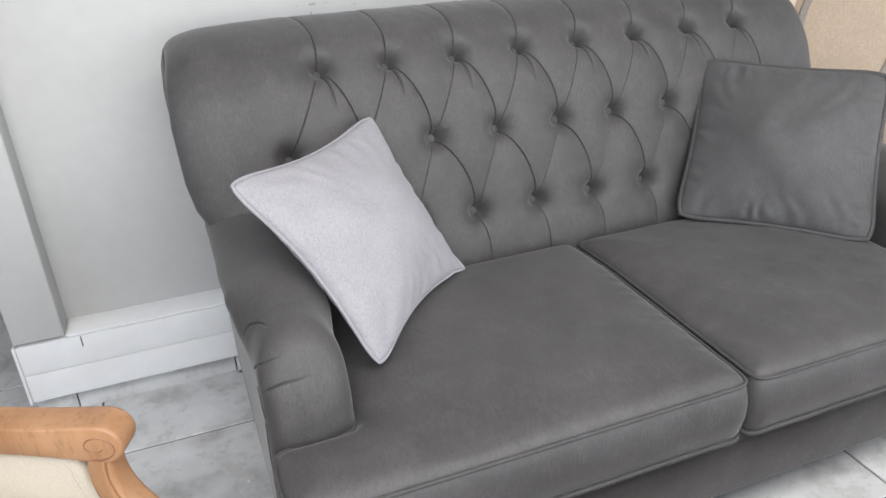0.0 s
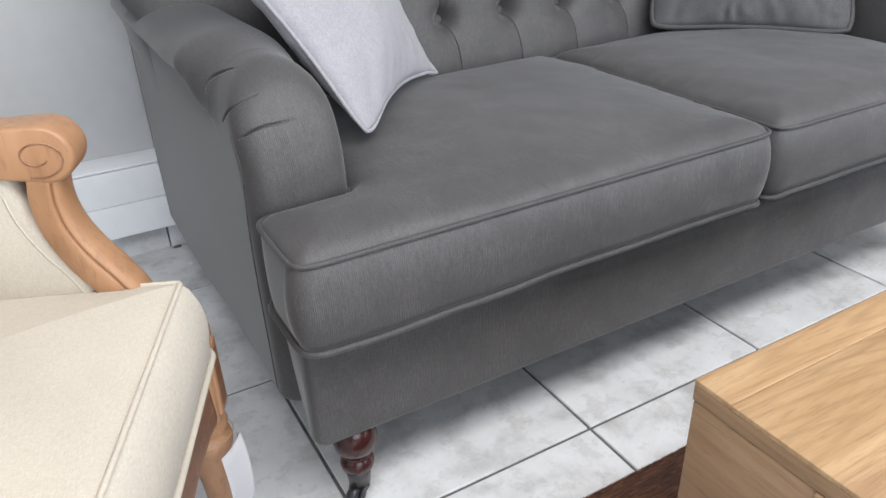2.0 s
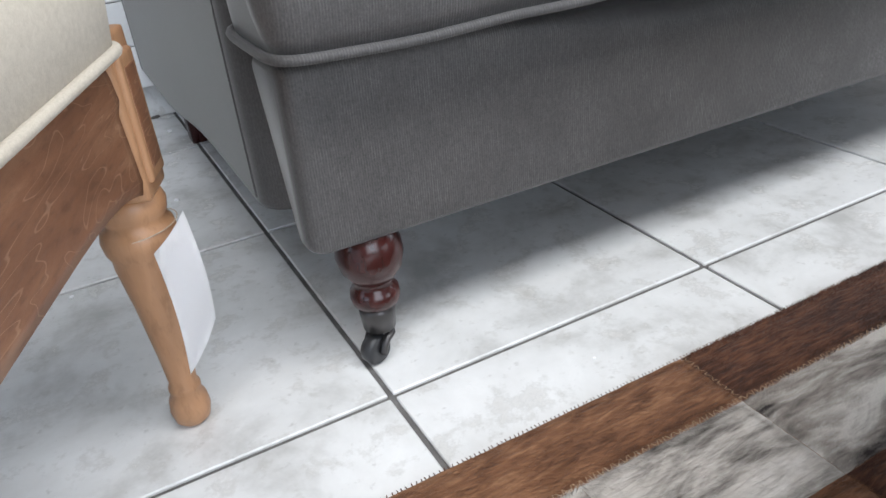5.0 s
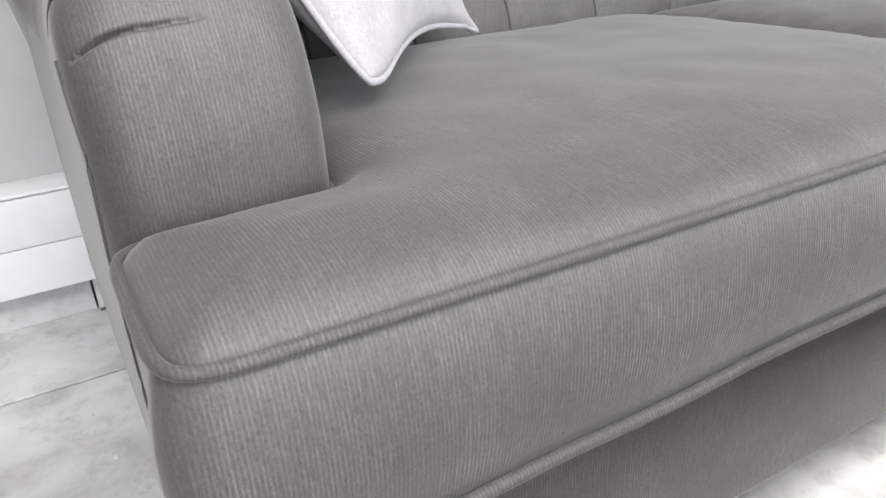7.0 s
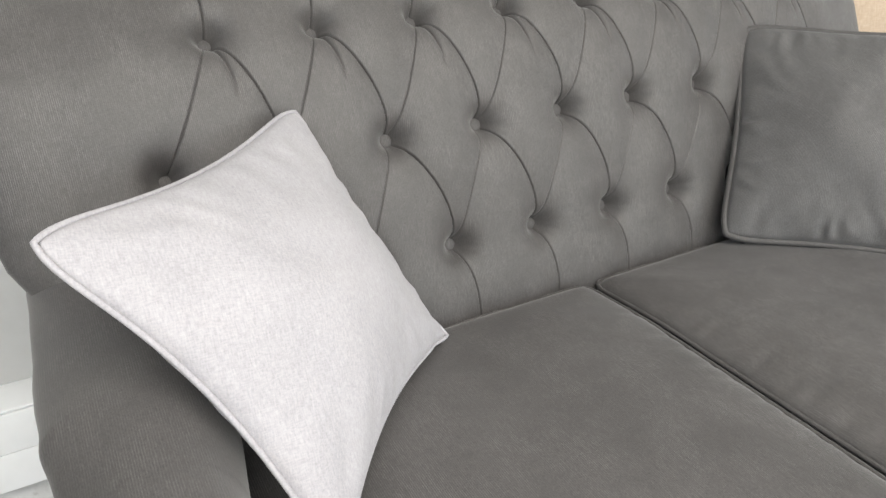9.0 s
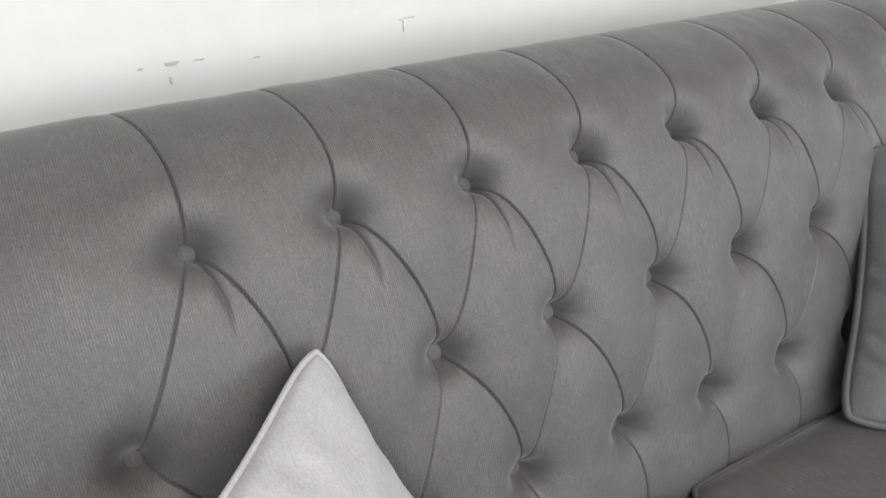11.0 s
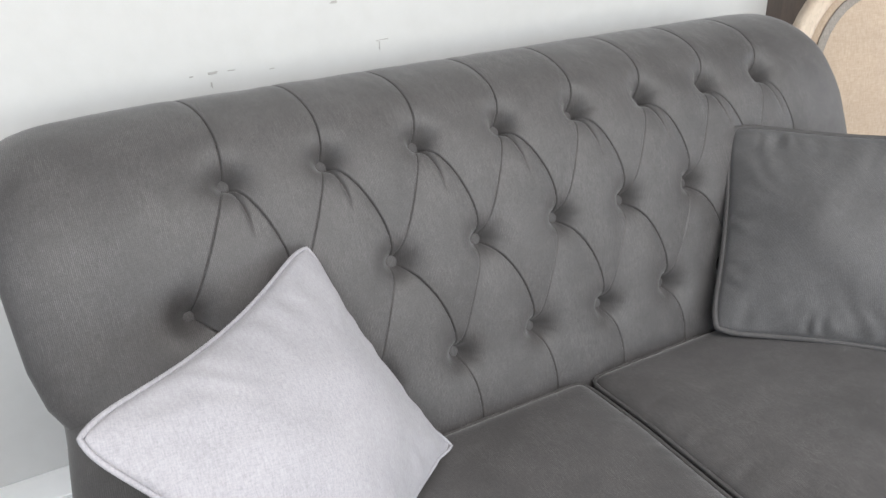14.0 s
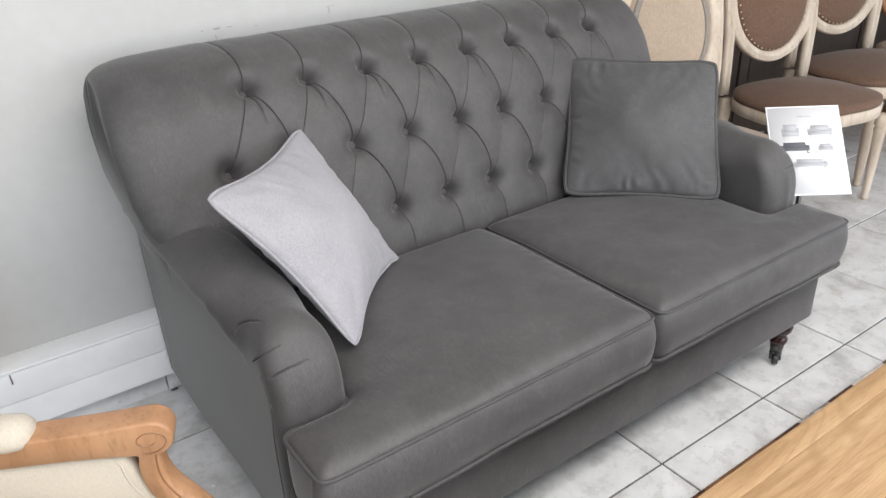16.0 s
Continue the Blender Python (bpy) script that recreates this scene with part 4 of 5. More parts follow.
def chair_arm(y, sign):
    """Wooden arm with a rolled end, a swept support, an upholstered pad and an inner panel."""
    w = 0.0255
    top = spline([(-0.55, 0.733), (-0.40, 0.720), (-0.25, 0.710), (-0.15, 0.7065), (-0.095, 0.7075)], 20)
    path = [(x, z) for x, z in top]
    cx, cz, r = -0.074, 0.676, 0.032
    roll = [(cx + r * math.cos(a), cz + r * math.sin(a)) for a in np.linspace(math.pi / 2, -math.pi * 0.6, 22)]
    low = spline([(-0.10, 0.648), (-0.16, 0.657), (-0.25, 0.665), (-0.40, 0.673), (-0.55, 0.684)], 18)
    outline = path + roll + [tuple(q) for q in low]
    rings = []
    for o, i in ((-w, 0.0045), (-w + 0.0006, 0.0028), (-w + 0.003, 0.001), (-w + 0.0075, 0.0), (w - 0.0075, 0.0), (w - 0.003, 0.001), (w - 0.0006, 0.0028), (w, 0.0045)):
        rings.append([(x - i * max(0.0, (x + 0.11) / 0.07), y + o, z + (0.68 - z) / 0.035 * i) for x, z in outline])
    arm = part("arm", loft(rings), M_BEECH, chair, "waxed beech arm with scrolled end")
    for s in (-1, 1):
        # dark cord set nearly flush, standing in for the shade in a carved groove
        spiral = [(cx - 0.004 + (0.0265 - 0.00125 * k) * math.cos(0.55 * k - 2.0) * 1.12, y + s * (w + 0.0001), cz - 0.001 + (0.0235 - 0.00125 * k) * math.sin(0.55 * k - 2.0)) for k in range(15)]
        part("scroll", tube(spline(spiral, 60), 0.0011, 6), M_BEECH_DARK, arm, "thin dark spiral cord for the shade of a carved groove" if s < 0 else "")
    # swept support down to the seat rail
    sup = spline([(-0.081, 0.652), (-0.085, 0.62), (-0.080, 0.585), (-0.065, 0.55), (-0.043, 0.515), (-0.025, 0.475), (-0.018, 0.40)], 30)
    rings = []
    for k, (x, z) in enumerate(sup):
        a, b = sup[max(k - 1, 0)], sup[min(k + 1, len(sup) - 1)]
        d = (b - a) / np.linalg.norm(b - a)
        n = np.array([-d[1], d[0]])
        hw = 0.0172 + 0.005 * k / 29
        half = [(-hw + 0.001, w - 0.002), (-hw + 0.002, w - 0.001), (0.0, w - 0.001), (0.36 * hw, w - 0.001), (0.40 * hw, w - 0.0018), (0.43 * hw, w - 0.0045), (0.5 * hw, w - 0.0045), (0.53 * hw, w - 0.002), (0.7 * hw, w - 0.0025), (0.88 * hw, w - 0.006), (hw, w - 0.012)]
        prof = half + [(p, -q) for p, q in half[::-1]]
        rings.append([(x + n[0] * p, y + q, z + n[1] * p) for p, q in prof])
    part("support", loft(rings), M_BEECH, arm, "swept and grooved beech arm support")
    pad = []
    for x, k in [(-0.235, 0.2), (-0.238, 0.65), (-0.25, 0.92)] + [(v, 1.0) for v in np.linspace(-0.27, -0.52, 8)]:
        pad.append([(x, y + 0.034 * k * math.cos(a), 0.708 + (0.03 if math.sin(a) > 0 else 0.02) * k * math.sin(a) + 0.04 * (-0.25 - x)) for a in np.linspace(0, 2 * math.pi, 20, endpoint=False)])
    part("arm_pad", loft(pad), M_CREAM, arm, "cream linen arm pad")
    # closed panel between arm and seat
    inner = [(-0.54, 0.47), (-0.54, 0.69), (-0.40, 0.68), (-0.25, 0.671), (-0.15, 0.662), (-0.116, 0.65), (-0.108, 0.61), (-0.092, 0.57), (-0.065, 0.525), (-0.045, 0.47)]
    rings = [[(x + (-0.3 - x) * i, y + o, z + (0.56 - z) * i) for x, z in inner] for o, i in ((-0.02, 0.06), (-0.016, 0.01), (0.0, 0.0), (0.016, 0.01), (0.02, 0.06))]
    panel = part("inner_panel", loft(rings), M_CREAM, chair, "cream linen panel under the arm")
    part("piping", tube([(x - 0.016, y - 0.0195, z - 0.006) for x, z in spline(inner[2:], 30)], 0.0016, 6), M_CREAM, panel)


chair_arm(-0.035, 1)
chair_arm(-CW + 0.075, -1)
bm, edge, low = soft_block(-0.05, 0.05, -CW + 0.06, -0.03, 0.0, 0.56, 0.01, 0.03)
bmesh.ops.transform(bm, matrix=pose(-0.585, 0, 0.45, 0, -12, 0), verts=bm.verts)
part("backrest", bm, M_CREAM, chair, "cream linen backrest")
frame_line = [(-0.06, -0.02, 0.0), (-0.06, -0.02, 0.5), (-0.06, -0.1, 0.585), (-0.06, -CW / 2, 0.61), (-0.06, -CW + 0.1, 0.585), (-0.06, -CW + 0.04, 0.5), (-0.06, -CW + 0.04, 0.0)]
bm = tube(spline(frame_line, 50), 0.025, 10)
bmesh.ops.transform(bm, matrix=pose(-0.585, 0, 0.43, 0, -12, 0), verts=bm.verts)
part("back_frame", bm, M_BEECH, chair)

# paper tag tied to the leg
tag = thing("paper_tag", "blank white paper tag tied round the chair leg", "tag", (-0.18, 0.08, 0.0))
rows = []
for k in range(9):
    t = k / 8
    row = []
    for j in range(7):
        q = j / 6
        p = (Vector((0.031, -0.042, 0.252)) * (1 - q) + Vector((-0.002, -0.05, 0.224)) * q) * (1 - t) + (Vector((0.033, -0.044, 0.14)) * (1 - q) + Vector((-0.003, -0.055, 0.097)) * q) * t
        row.append(p + Vector((0.5, -0.85, 0)) * (0.006 * math.sin(math.pi * t) + 0.003 * math.sin(math.pi * q)))
    rows.append(row)
bm, _ = grid_mesh(rows)
bmesh.ops.solidify(bm, geom=bm.faces[:], thickness=0.0006)
part("sheet", bm, M_PAPER, tag)
ring = [(-0.004 + 0.0335 * math.cos(a), 0.004 + 0.0335 * math.sin(a), 0.228 + 0.004 * math.sin(a + 2)) for a in np.linspace(0, 2 * math.pi, 30, endpoint=False)]
string = part("string", tube(ring, 0.0006, 6, True), M_SAND, tag)
part("string_end", tube([(0.03, -0.02, 0.23), (0.026, -0.035, 0.236), (0.02, -0.047, 0.238)], 0.0006, 6), M_SAND, tag)

# ---- coffee table ----
table = thing("coffee_table", "chunky rough-sawn oak coffee table on slab legs", "coffee table", (0.9, -0.72, 0))
X0, X1, Y0, Y1, H = 0.193, 1.45, -1.05, -0.411, 0.503


def on_table(name, bm, material, label="", parent=None):
    bmesh.ops.transform(bm, matrix=table.matrix_world.inverted(), verts=bm.verts)
    return part(name, bm, material, parent or table, label)


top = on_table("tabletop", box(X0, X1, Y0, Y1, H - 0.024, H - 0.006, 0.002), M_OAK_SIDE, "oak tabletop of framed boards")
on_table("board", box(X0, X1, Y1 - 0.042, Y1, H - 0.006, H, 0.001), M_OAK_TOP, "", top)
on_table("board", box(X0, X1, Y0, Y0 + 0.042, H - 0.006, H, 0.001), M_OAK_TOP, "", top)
w = (Y1 - Y0 - 0.084) / 4
for k in range(4):
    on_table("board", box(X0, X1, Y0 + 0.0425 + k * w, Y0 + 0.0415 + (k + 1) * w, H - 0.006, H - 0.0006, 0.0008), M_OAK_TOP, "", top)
for x0, x1 in ((X0 + 0.0008, X0 + 0.05), (X1 - 0.05, X1 - 0.0008)):
    for y0, y1 in ((Y1 - 0.138, Y1 - 0.0008), (Y0 + 0.0008, Y0 + 0.138)):
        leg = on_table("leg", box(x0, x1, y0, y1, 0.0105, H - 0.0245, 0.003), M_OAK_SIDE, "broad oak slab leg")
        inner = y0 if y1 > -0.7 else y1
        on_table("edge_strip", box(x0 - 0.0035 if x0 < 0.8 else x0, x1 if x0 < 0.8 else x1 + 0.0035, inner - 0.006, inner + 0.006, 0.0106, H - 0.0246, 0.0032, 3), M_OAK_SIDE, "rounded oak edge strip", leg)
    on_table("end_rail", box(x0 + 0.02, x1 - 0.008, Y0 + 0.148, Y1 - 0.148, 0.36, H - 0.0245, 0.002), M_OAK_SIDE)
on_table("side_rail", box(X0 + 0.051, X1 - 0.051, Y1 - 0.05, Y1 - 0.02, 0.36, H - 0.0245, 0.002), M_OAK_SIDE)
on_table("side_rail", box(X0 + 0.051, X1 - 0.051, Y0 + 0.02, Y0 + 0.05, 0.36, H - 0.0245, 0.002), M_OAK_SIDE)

# ---- patchwork hide rug ----
rug = thing("rug", "patchwork cowhide rug of brown, tan and grey-white pieces", "rug", (0.9, -0.8, 0))
RX0, RX1, RY0, RY1 = -0.13, 2.0, -1.3, -0.128


nap = random.Random(3)
HAIR = {"brown_cowhide": 0.5, "tan_cowhide": -0.9, "grey_white_cowhide": 0.9, "white_cowhide": 2.3}


def rug_piece(x0, x1, y0, y1, material, name):
    """One stitched hide patch: slightly domed with an uneven nap."""
    nx, ny = max(4, int((x1 - x0) / 0.012)), max(4, int((y1 - y0) / 0.012))
    rows = []
    for i in range(nx + 1):
        row = []
        for j in range(ny + 1):
            a, b = i / nx, j / ny
            edge = min(a * (x1 - x0), (1 - a) * (x1 - x0), b * (y1 - y0), (1 - b) * (y1 - y0))
            x, y = x0 + a * (x1 - x0), y0 + b * (y1 - y0)
            z = 0.0065 + 0.003 * min(1, edge / 0.006) + 0.0012 * noise.noise((x * 60, y * 60, 0))
            row.append((x - 0.9, y + 0.8, z))
        rows.append(row)
    bm, grid = grid_mesh(rows)
    # short hair, thick where the rug is passed close by
    hairs = int((x1 - x0) * (y1 - y0) * (260000 if x0 < 0.8 and y1 > -0.45 else 30000))
    lie = HAIR[material.name]
    for _ in range(hairs):
        x, y = nap.uniform(x0 + 0.002, x1 - 0.002), nap.uniform(y0 + 0.002, y1 - 0.002)
        a = lie + nap.gauss(0, 0.35)
        l = nap.uniform(0.006, 0.012)
        dx, dy, h = math.cos(a) * l, math.sin(a) * l, nap.uniform(0.0015, 0.004)
        dx, dy = min(max(dx, x0 - x), x1 - x), min(max(dy, y0 - y), y1 - y)
        wx, wy = -math.sin(a) * 0.00035, math.cos(a) * 0.00035
        x, y, z = x - 0.9, y + 0.8, 0.0085
        bm.faces.new((bm.verts.new((x - wx, y - wy, z)), bm.verts.new((x + wx, y + wy, z)), bm.verts.new((x + dx, y + dy, z + h))))
    part(name, bm, material, rug)


on_rug = box(RX0 - 0.9 + 0.003, RX1 - 0.9 - 0.003, RY0 + 0.8 + 0.003, RY1 + 0.8 - 0.003, 0.0, 0.0055, 0)
part("backing", on_rug, M_HIDE_TAN, rug, "dark felt rug backing")
g = 0.0003
rnd = random.Random(11)
BORDER = 0.082
cut = [RX0, 0.283, 0.62, 0.90, 1.20, 1.32, 1.47, 1.60, 1.78, RX1]
shades = [M_HIDE_TAN, M_HIDE_BROWN, M_HIDE_BROWN, M_HIDE_TAN, M_HIDE_BROWN, M_HIDE_GREY, M_HIDE_BROWN, M_HIDE_WHITE, M_HIDE_BROWN]
for a, b, m in zip(cut[:-1], cut[1:], shades):
    rug_piece(a + g, b - g, RY1 - BORDER + g, RY1 - g, m, "hide_strip")
    rug_piece(a + g, b - g, RY0 + g, RY0 + BORDER - g, rnd.choice(shades), "hide_strip")
ny = 9
step = (RY1 - RY0 - 2 * BORDER) / ny
for j in range(ny):
    y1 = RY1 - BORDER - j * step
    rug_piece(RX0 + g, RX0 + BORDER - g, y1 - step + g, y1 - g, M_HIDE_TAN if j % 2 else M_HIDE_BROWN, "hide_strip")
    rug_piece(RX1 - BORDER + g, RX1 - g, y1 - step + g, y1 - g, M_HIDE_TAN if j % 2 else M_HIDE_BROWN, "hide_strip")
    x = RX0 + BORDER
    k = 0
    edges_x = [x, 0.085] + [0.085 + 0.2 * q for q in range(1, 10)] + [RX1 - BORDER]
    for a, b in zip(edges_x[:-1], edges_x[1:]):
        if j == 0:
            m = (M_HIDE_GREY, M_HIDE_WHITE, M_HIDE_GREY)[k % 3]
        elif j == 1:
            m = (M_HIDE_BROWN, M_HIDE_TAN)[k % 2]
        else:
            m = rnd.choice((M_HIDE_GREY, M_HIDE_TAN, M_HIDE_WHITE, M_HIDE_BROWN, M_HIDE_GREY))
        rug_piece(a + g, b - g, y1 - step + g, y1 - g, m, "hide_patch")
        k += 1


def stitches(name, lines, step, length, wide, material, label, slant=0.0):
    """Rows of short thread laid across a join."""
    bm = bmesh.new()
    for (x0, y0), (x1, y1) in lines:
        run = math.hypot(x1 - x0, y1 - y0)
        ux, uy = (x1 - x0) / run, (y1 - y0) / run
        for k in range(int(run / step)):
            t = (k + nap.uniform(0.3, 0.7)) * step
            a = slant * (1 if k % 2 else -1) + nap.gauss(0, 0.2)
            dx, dy = (-uy * math.cos(a) + ux * math.sin(a)) * length / 2, (ux * math.cos(a) + uy * math.sin(a)) * length / 2
            cx, cy = x0 + ux * t - 0.9, y0 + uy * t + 0.8
            wx, wy = ux * wide / 2, uy * wide / 2
            quad = [(cx - dx - wx, cy - dy - wy, 0.0102), (cx - dx + wx, cy - dy + wy, 0.0102), (cx + dx + wx, cy + dy + wy, 0.0112), (cx + dx - wx, cy + dy - wy, 0.0112)]
            bm.faces.new([bm.verts.new(q) for q in quad])
    part(name, bm, material, rug, label)


M_THREAD = mat("tan_thread", (0.36, 0.24, 0.15), 0.8)
stitches("seam_stitching", [((x, RY1 - BORDER), (x, RY1)) for x in cut[1:-1]] + [((RX0, RY1 - BORDER), (RX1, RY1 - BORDER))], 0.0045, 0.006, 0.0009, M_THREAD, "pale tan stitches over the joins", 0.5)
stitches("edge_stitching", [((RX0, RY1 - 0.0025), (RX1, RY1 - 0.0025))], 0.0048, 0.003, 0.0011, M_HIDE_BROWN, "dark stitches along the edge")


# ---- oval-backed chairs along the wall ----
def oval_chair(name, label, at, turn, cloth, nails=True, band=False, timber=M_LIMED):
    """Limed oak dining chair, origin under the middle of the seat, facing -y."""
    c = thing(name, label, "dining chair", at, turn, "oval-backed chairs in a row")
    rings = []
    def seat_ring(k, z):
        return [(0.255 * k * math.copysign(abs(math.cos(a)) ** 0.75, math.cos(a)) * (1 - 0.08 * math.sin(a)), 0.24 * k * math.copysign(abs(math.sin(a)) ** 0.75, math.sin(a)), z) for a in np.linspace(0, 2 * math.pi, 44, endpoint=False)]
    part("seat_rail", loft([seat_ring(0.95, 0.385), seat_ring(1.0, 0.392), seat_ring(1.0, 0.435), seat_ring(0.97, 0.44)]), timber, c)
    dome = [seat_ring(0.985, 0.441), seat_ring(1.0, 0.452), seat_ring(0.985, 0.468)] + [seat_ring(k, 0.468 + 0.045 * (1 - k * k)) for k in (0.9, 0.75, 0.55, 0.3, 0.05)]
    part("seat", loft(dome), cloth, c)
    for sx in (-1, 1):
        prof = [(0.012, 0), (0.015, 0.012), (0.012, 0.03), (0.0145, 0.05), (0.022, 0.31), (0.025, 0.325), (0.019, 0.335), (0.026, 0.345), (0.026, 0.39)]
        part("front_leg", lathe(prof, 18, (sx * 0.215, -0.195)), timber, c)
        rear = [[(sx * 0.18 + a * w, yy + b * w, z) for a, b in ((-1, -1), (1, -1), (1, 1), (-1, 1))] for yy, z, w in ((0.30, 0, 0.015), (0.25, 0.2, 0.018), (0.22, 0.42, 0.02))]
        part("rear_leg", loft(rear), timber, c)
    A, B, CZ, tilt = 0.225, 0.285, 0.85, 0.16
    def oval(k, off, z_add=0.0, n=48):
        return [((A + k) * math.cos(a), 0.25 + off + tilt * ((B + k) * math.sin(a)), CZ + (B + k) * math.sin(a)) for a in np.linspace(0, 2 * math.pi, n, endpoint=False)]
    frame_rings = [oval(-0.045, -0.012), oval(-0.04, -0.02), oval(-0.02, -0.026), oval(-0.016, -0.02), oval(-0.008, -0.024), oval(0.0, -0.012), oval(0.0, 0.012), oval(-0.02, 0.02), oval(-0.045, 0.012)]
    bm, _ = grid_mesh(frame_rings, True, True)
    bmesh.ops.recalc_face_normals(bm, faces=bm.faces)
    part("back_frame", bm, timber, c, "carved limed oval frame")
    pad = [oval(-0.045, 0.01), oval(-0.046, -0.012), oval(-0.06, -0.022), oval(-0.1, -0.032), oval(-0.16, -0.038), oval(-0.22, -0.04)]
    part("back_pad", loft(pad), cloth, c)
    if band:
        bm, _ = grid_mesh([oval(-0.058, -0.0235), oval(-0.06, -0.0265), oval(-0.078, -0.0305), oval(-0.08, -0.027)], True, True)
        part("woven_band", bm, M_STONE, c, "darker open-weave band round the oval")
    if nails:
        for p in oval(-0.052, -0.0225, 0, 52):
            b = lathe([(0.0005, 0.003), (0.0025, 0.0022), (0.0035, 0.0)], 8)
            bmesh.ops.transform(b, matrix=Matrix.Translation(p) @ pose(0, 0, 0, 90, 0, 0), verts=b.verts)
            part("nail", b, M_NAIL, c)
    for sx in (-1, 1):
        stile = [[(sx * x + a * 0.019, yy + b * 0.017, z) for a, b in ((-1, -1), (-0.4, -1.15), (-0.3, -0.8), (0.3, -0.8), (0.4, -1.15), (1, -1), (1, 1), (-1, 1))] for x, yy, z in ((0.205, 0.222, 0.44), (0.207, 0.222, 0.55), (0.21, 0.226, 0.7), (0.214, 0.248, 0.86), (0.212, 0.262, 0.95))]
        part("back_stile", loft(stile), timber, c)
    return c


WIDE = Matrix.Diagonal((1.12, 1.06, 1.0, 1.0))
sand = oval_chair("oval_chair", "limed oak oval-back chair in sand linen with a woven band", (1.95, 0.74, 0), -12, M_SAND, False, True)
sand.matrix_world = pose(1.95, 0.74, 0, 0, 0, -12) @ WIDE
BIG = Matrix.Diagonal((1.18, 1.12, 1.04, 1.0))
first = oval_chair("oval_chair", "limed oak oval-back chair in brown velvet with nail heads", (2.8, 0.84, 0), -12, M_TAUPE)
first.matrix_world = pose(2.8, 0.84, 0, 0, 0, -12) @ BIG
copy_thing(first, pose(3.47, 0.87, 0, 0, 0, -10) @ BIG)
honey = oval_chair("oval_chair", "honey-coloured wooden oval-back chair in sand linen", (4.15, 0.88, 0), -8, M_SAND, False, False, M_BEECH)
honey.matrix_world = pose(4.15, 0.88, 0, 0, 0, -8) @ BIG
copy_thing(first, pose(4.85, 0.9, 0, 0, 0, -6) @ BIG)

# added backdrop in cupboard form, standing in for the dark behind the chairs
cup = thing("cupboard", "tall dark brown backdrop in cupboard form, added for the dark behind the chairs", "cupboard", (3.25, 1.68, 0))
part("carcass", box(-1.3, 2.4, -0.22, 0.2, 0, 2.3, 0.004), M_DARKWOOD, cup)
for k in range(6):
    d = part("door", box(-1.28 + 0.61 * k, -0.69 + 0.61 * k, -0.245, -0.222, 0.1, 2.25, 0.004), M_DARKWOOD, cup)
    part("door_panel", box(-1.2 + 0.61 * k, -0.77 + 0.61 * k, -0.25, -0.246, 0.2, 2.15, 0.003), M_DARKWOOD, d)

# product sheet on a slim stand beside the sofa
stand = thing("sign_stand", "white product sheet in a clear holder on a slim stand", "sign", (1.867, 0.281, 0))
part("base", lathe([(0.09, 0), (0.09, 0.006), (0.085, 0.009), (0.012, 0.011)], 32), M_STEEL, stand)
part("pole", lathe([(0.008, 0.01), (0.008, 0.574)], 14), M_STEEL, stand)
SH = pose(0, 0, 0.579, 0, 0, -36) @ pose(0, 0, 0, 50, 0, 0) @ Matrix.Diagonal((1.1, 1.06, 1.0, 1.0))
bm = box(-0.108, 0.108, -0.145, 0.145, -0.003, -0.0005, 0.001)
bmesh.ops.transform(bm, matrix=SH, verts=bm.verts)
M_CLEAR = mat("clear_acrylic", (0.9, 0.92, 0.93), 0.08)
holder = part("holder", bm, M_CLEAR, stand, "clear acrylic sheet holder")
bm = box(-0.104, 0.104, -0.140, 0.140, 0.0, 0.0008, 0)
bmesh.ops.transform(bm, matrix=SH, verts=bm.verts)
sheet = part("sheet", bm, M_PAPER, stand, "white sheet with small pictures of sofas")
M_INK, M_INK2 = mat("grey_print", (0.5, 0.5, 0.53), 0.6), mat("dark_print", (0.13, 0.13, 0.15), 0.6)


def printed_sofa(cx, cy, w, h, m):
    bm = bmesh.new()
    for x0, x1, y0, y1 in ((-1, 1, -0.6, 0.1), (-0.75, 0.75, 0.1, 1), (-1, -0.75, 0.1, 0.45), (0.75, 1, 0.1, 0.45), (-0.85, -0.78, -1, -0.6), (0.78, 0.85, -1, -0.6)):
        b = box(cx + x0 * w / 2, cx + x1 * w / 2, cy + y0 * h / 2, cy + y1 * h / 2, 0.0009, 0.0012, 0)
        me = mesh("tmp", b, None)
        bm.from_mesh(me)
        bpy.data.meshes.remove(me)
    bmesh.ops.transform(bm, matrix=SH, verts=bm.verts)
    part("printed_picture", bm, m, sheet)


for cx, cy, w, h, m in ((-0.045, 0.06, 0.042, 0.04, M_INK), (0.042, 0.06, 0.06, 0.032, M_INK), (-0.038, 0.008, 0.072, 0.028, M_INK2), (0.052, 0.005, 0.036, 0.022, M_INK), (0.0, -0.045, 0.085, 0.026, M_INK)):
    printed_sofa(cx, cy, 1.2 * w, 1.2 * h, m)
bm = box(-0.02, 0.02, 0.108, 0.111, 0.0009, 0.0012, 0)
bmesh.ops.transform(bm, matrix=SH, verts=bm.verts)
part("printed_line", bm, M_INK, sheet)

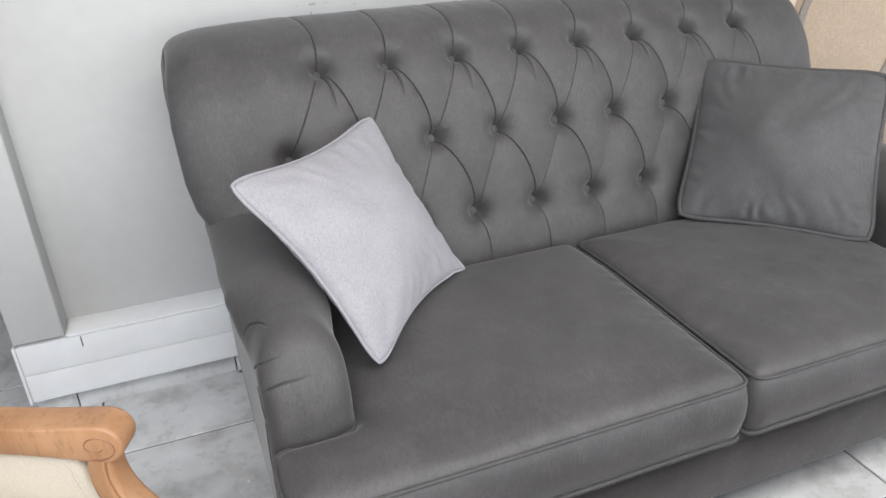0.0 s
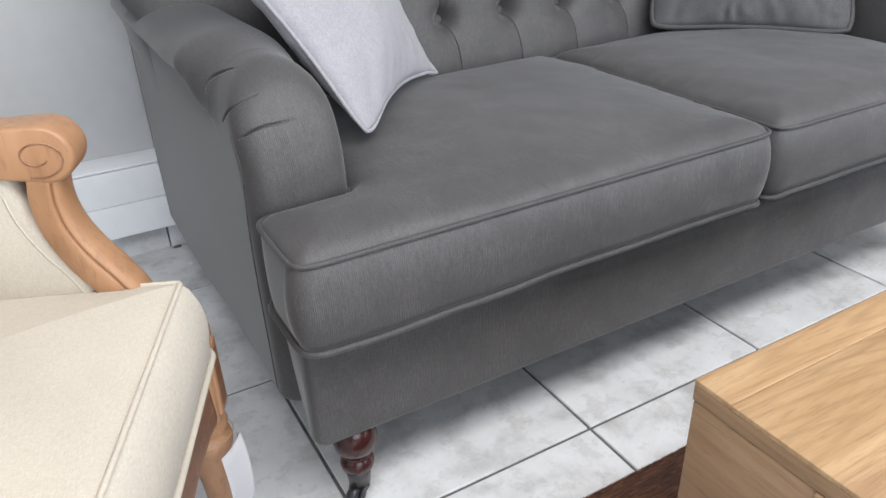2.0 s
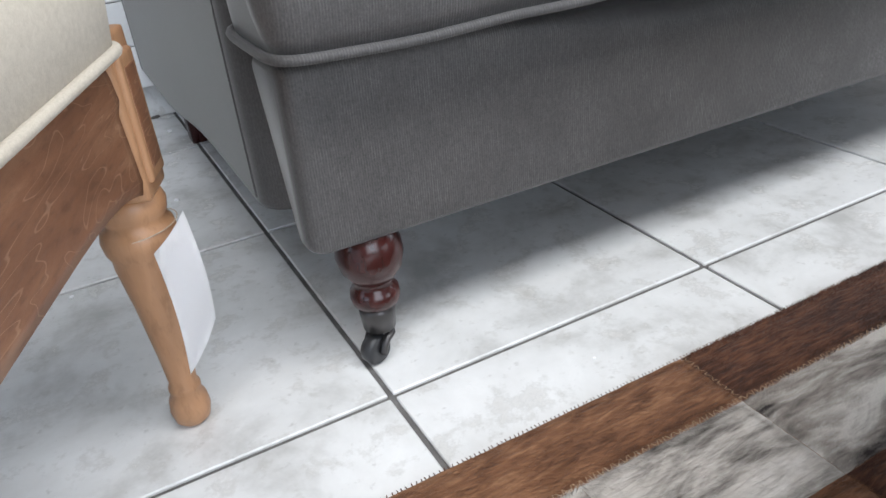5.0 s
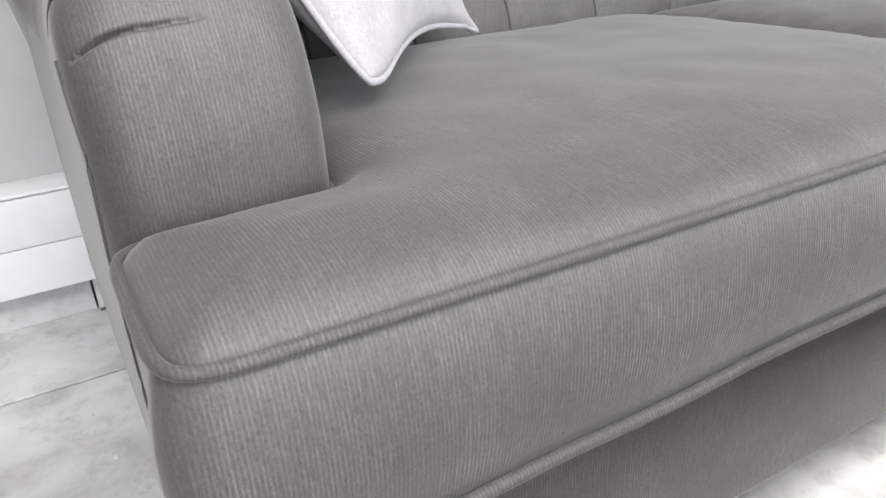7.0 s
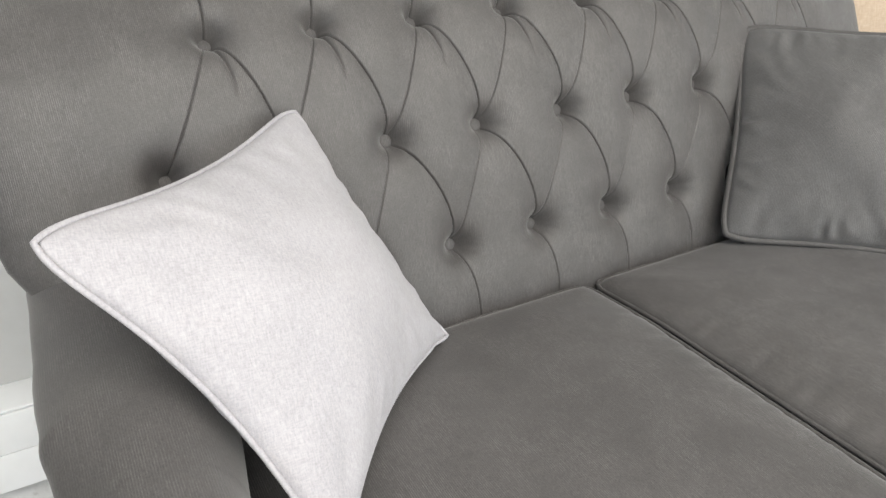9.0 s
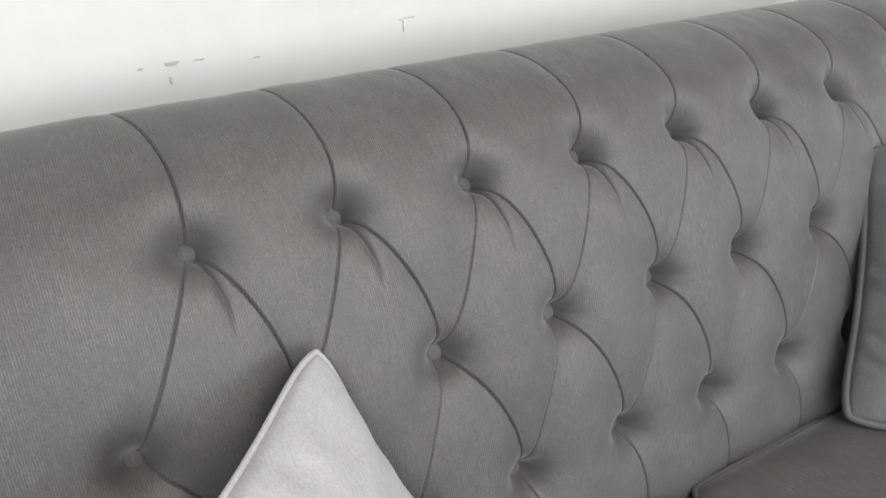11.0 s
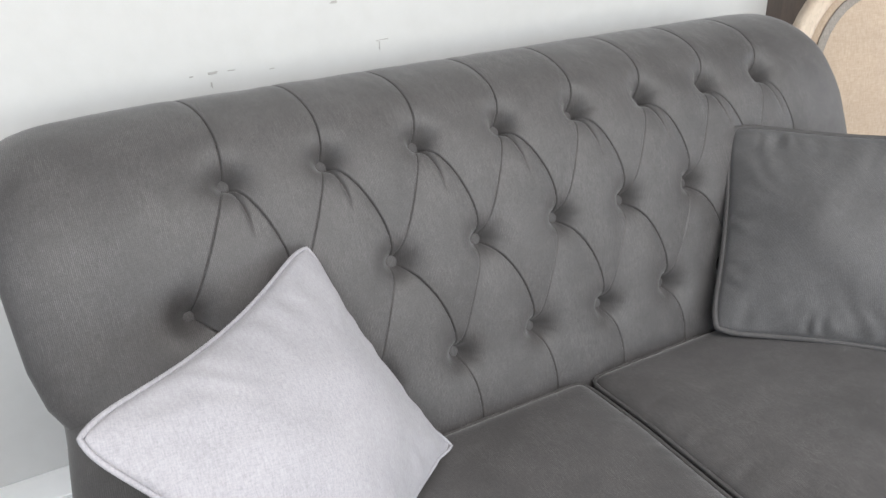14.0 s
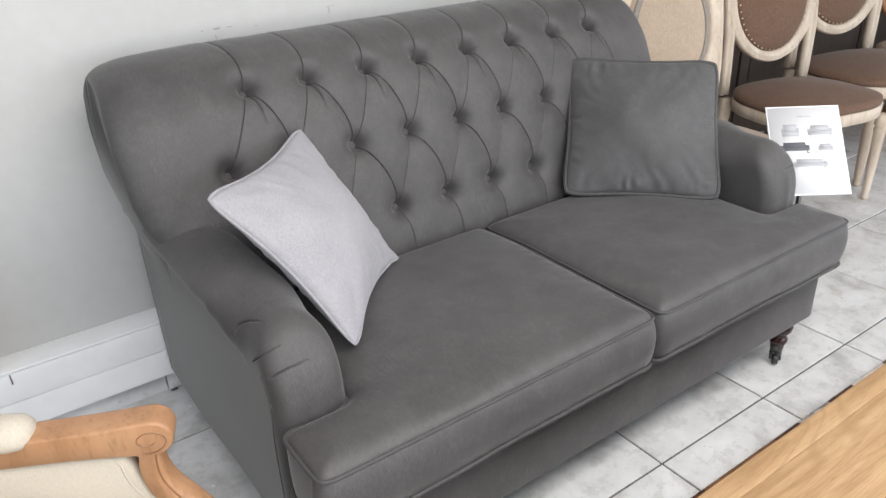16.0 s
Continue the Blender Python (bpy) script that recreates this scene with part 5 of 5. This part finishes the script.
# plaster crumbs on the tiles
for x, y, s in ((-0.094, 0.66, 0.0042), (-0.112, 0.79, 0.0022), (-0.06, 0.9, 0.0015), (0.214, -0.07, 0.002), (-0.282, 0.43, 0.003), (-0.035, 1.03, 0.006), (-0.088, 0.364, 0.0015), (-0.2, 0.62, 0.003)):
    b = bmesh.new()
    bmesh.ops.create_icosphere(b, subdivisions=2, radius=s)
    for v in b.verts:
        v.co *= 1 + 0.5 * noise.noise(v.co * 300 + Vector((x * 50, y * 50, 0)))
        v.co.z = max(v.co.z * 0.5, -s * 0.3)
    ob = part("plaster_crumb", b, M_PAPER, None)
    ob.location = (x, y, s * 0.3)
    tagged(ob, "small white crumb of plaster on the tiles", "crumb", "crumbs on the floor")

# a little brown dirt against the skirting
b = bmesh.new()
bmesh.ops.create_icosphere(b, subdivisions=2, radius=0.012)
for v in b.verts:
    v.co *= 1 + 0.5 * noise.noise(v.co * 160)
    v.co.z = max(v.co.z * 0.3, -0.002)
    v.co.y *= 0.5
ob = part("dirt", b, M_SCUFF, None)
ob.location = (-0.045, 1.148, 0.002)
tagged(ob, "small brown pile of dirt against the skirting", "dirt")

# ---- floor tiles ----
tile_bm = box(-T / 2 + 0.0032, T / 2 - 0.0032, -T / 2 + 0.0032, T / 2 - 0.0032, -0.008, 0.0, 0.0015, 1)
tile_mesh = mesh("tile", tile_bm, M_TILE, False)
for i in range(-7, 13):
    for j in range(-6, 7):
        ob = new("tile", tile_mesh)
        ob.parent = floor
        ob.location = (T * (i + 0.5), T * (j + 0.5), 0.0)

# the tiles farther off, in one piece
verts, faces = [], []
for i in range(-8, 14):
    for j in range(-10, 7):
        if -7 <= i < 13 and -6 <= j < 7:
            continue
        a = T / 2 - 0.0032
        x, y, k = T * (i + 0.5), T * (j + 0.5), len(verts)
        verts += [(x + u * a, y + v * a, z) for z in (-0.008, 0.0) for u, v in ((-1, -1), (1, -1), (1, 1), (-1, 1))]
        faces += [(k + 4, k + 5, k + 6, k + 7)] + [(k + q, k + (q + 1) % 4, k + 4 + (q + 1) % 4, k + 4 + q) for q in range(4)]
far_tiles = bpy.data.meshes.new("far_tiles")
far_tiles.from_pydata(verts, [], faces)
far_tiles.materials.append(M_TILE)
ob = new("far_tiles", far_tiles)
ob.parent = floor
tagged(ob, "pale mottled tiles deeper in the shop", "", "", "stuff")
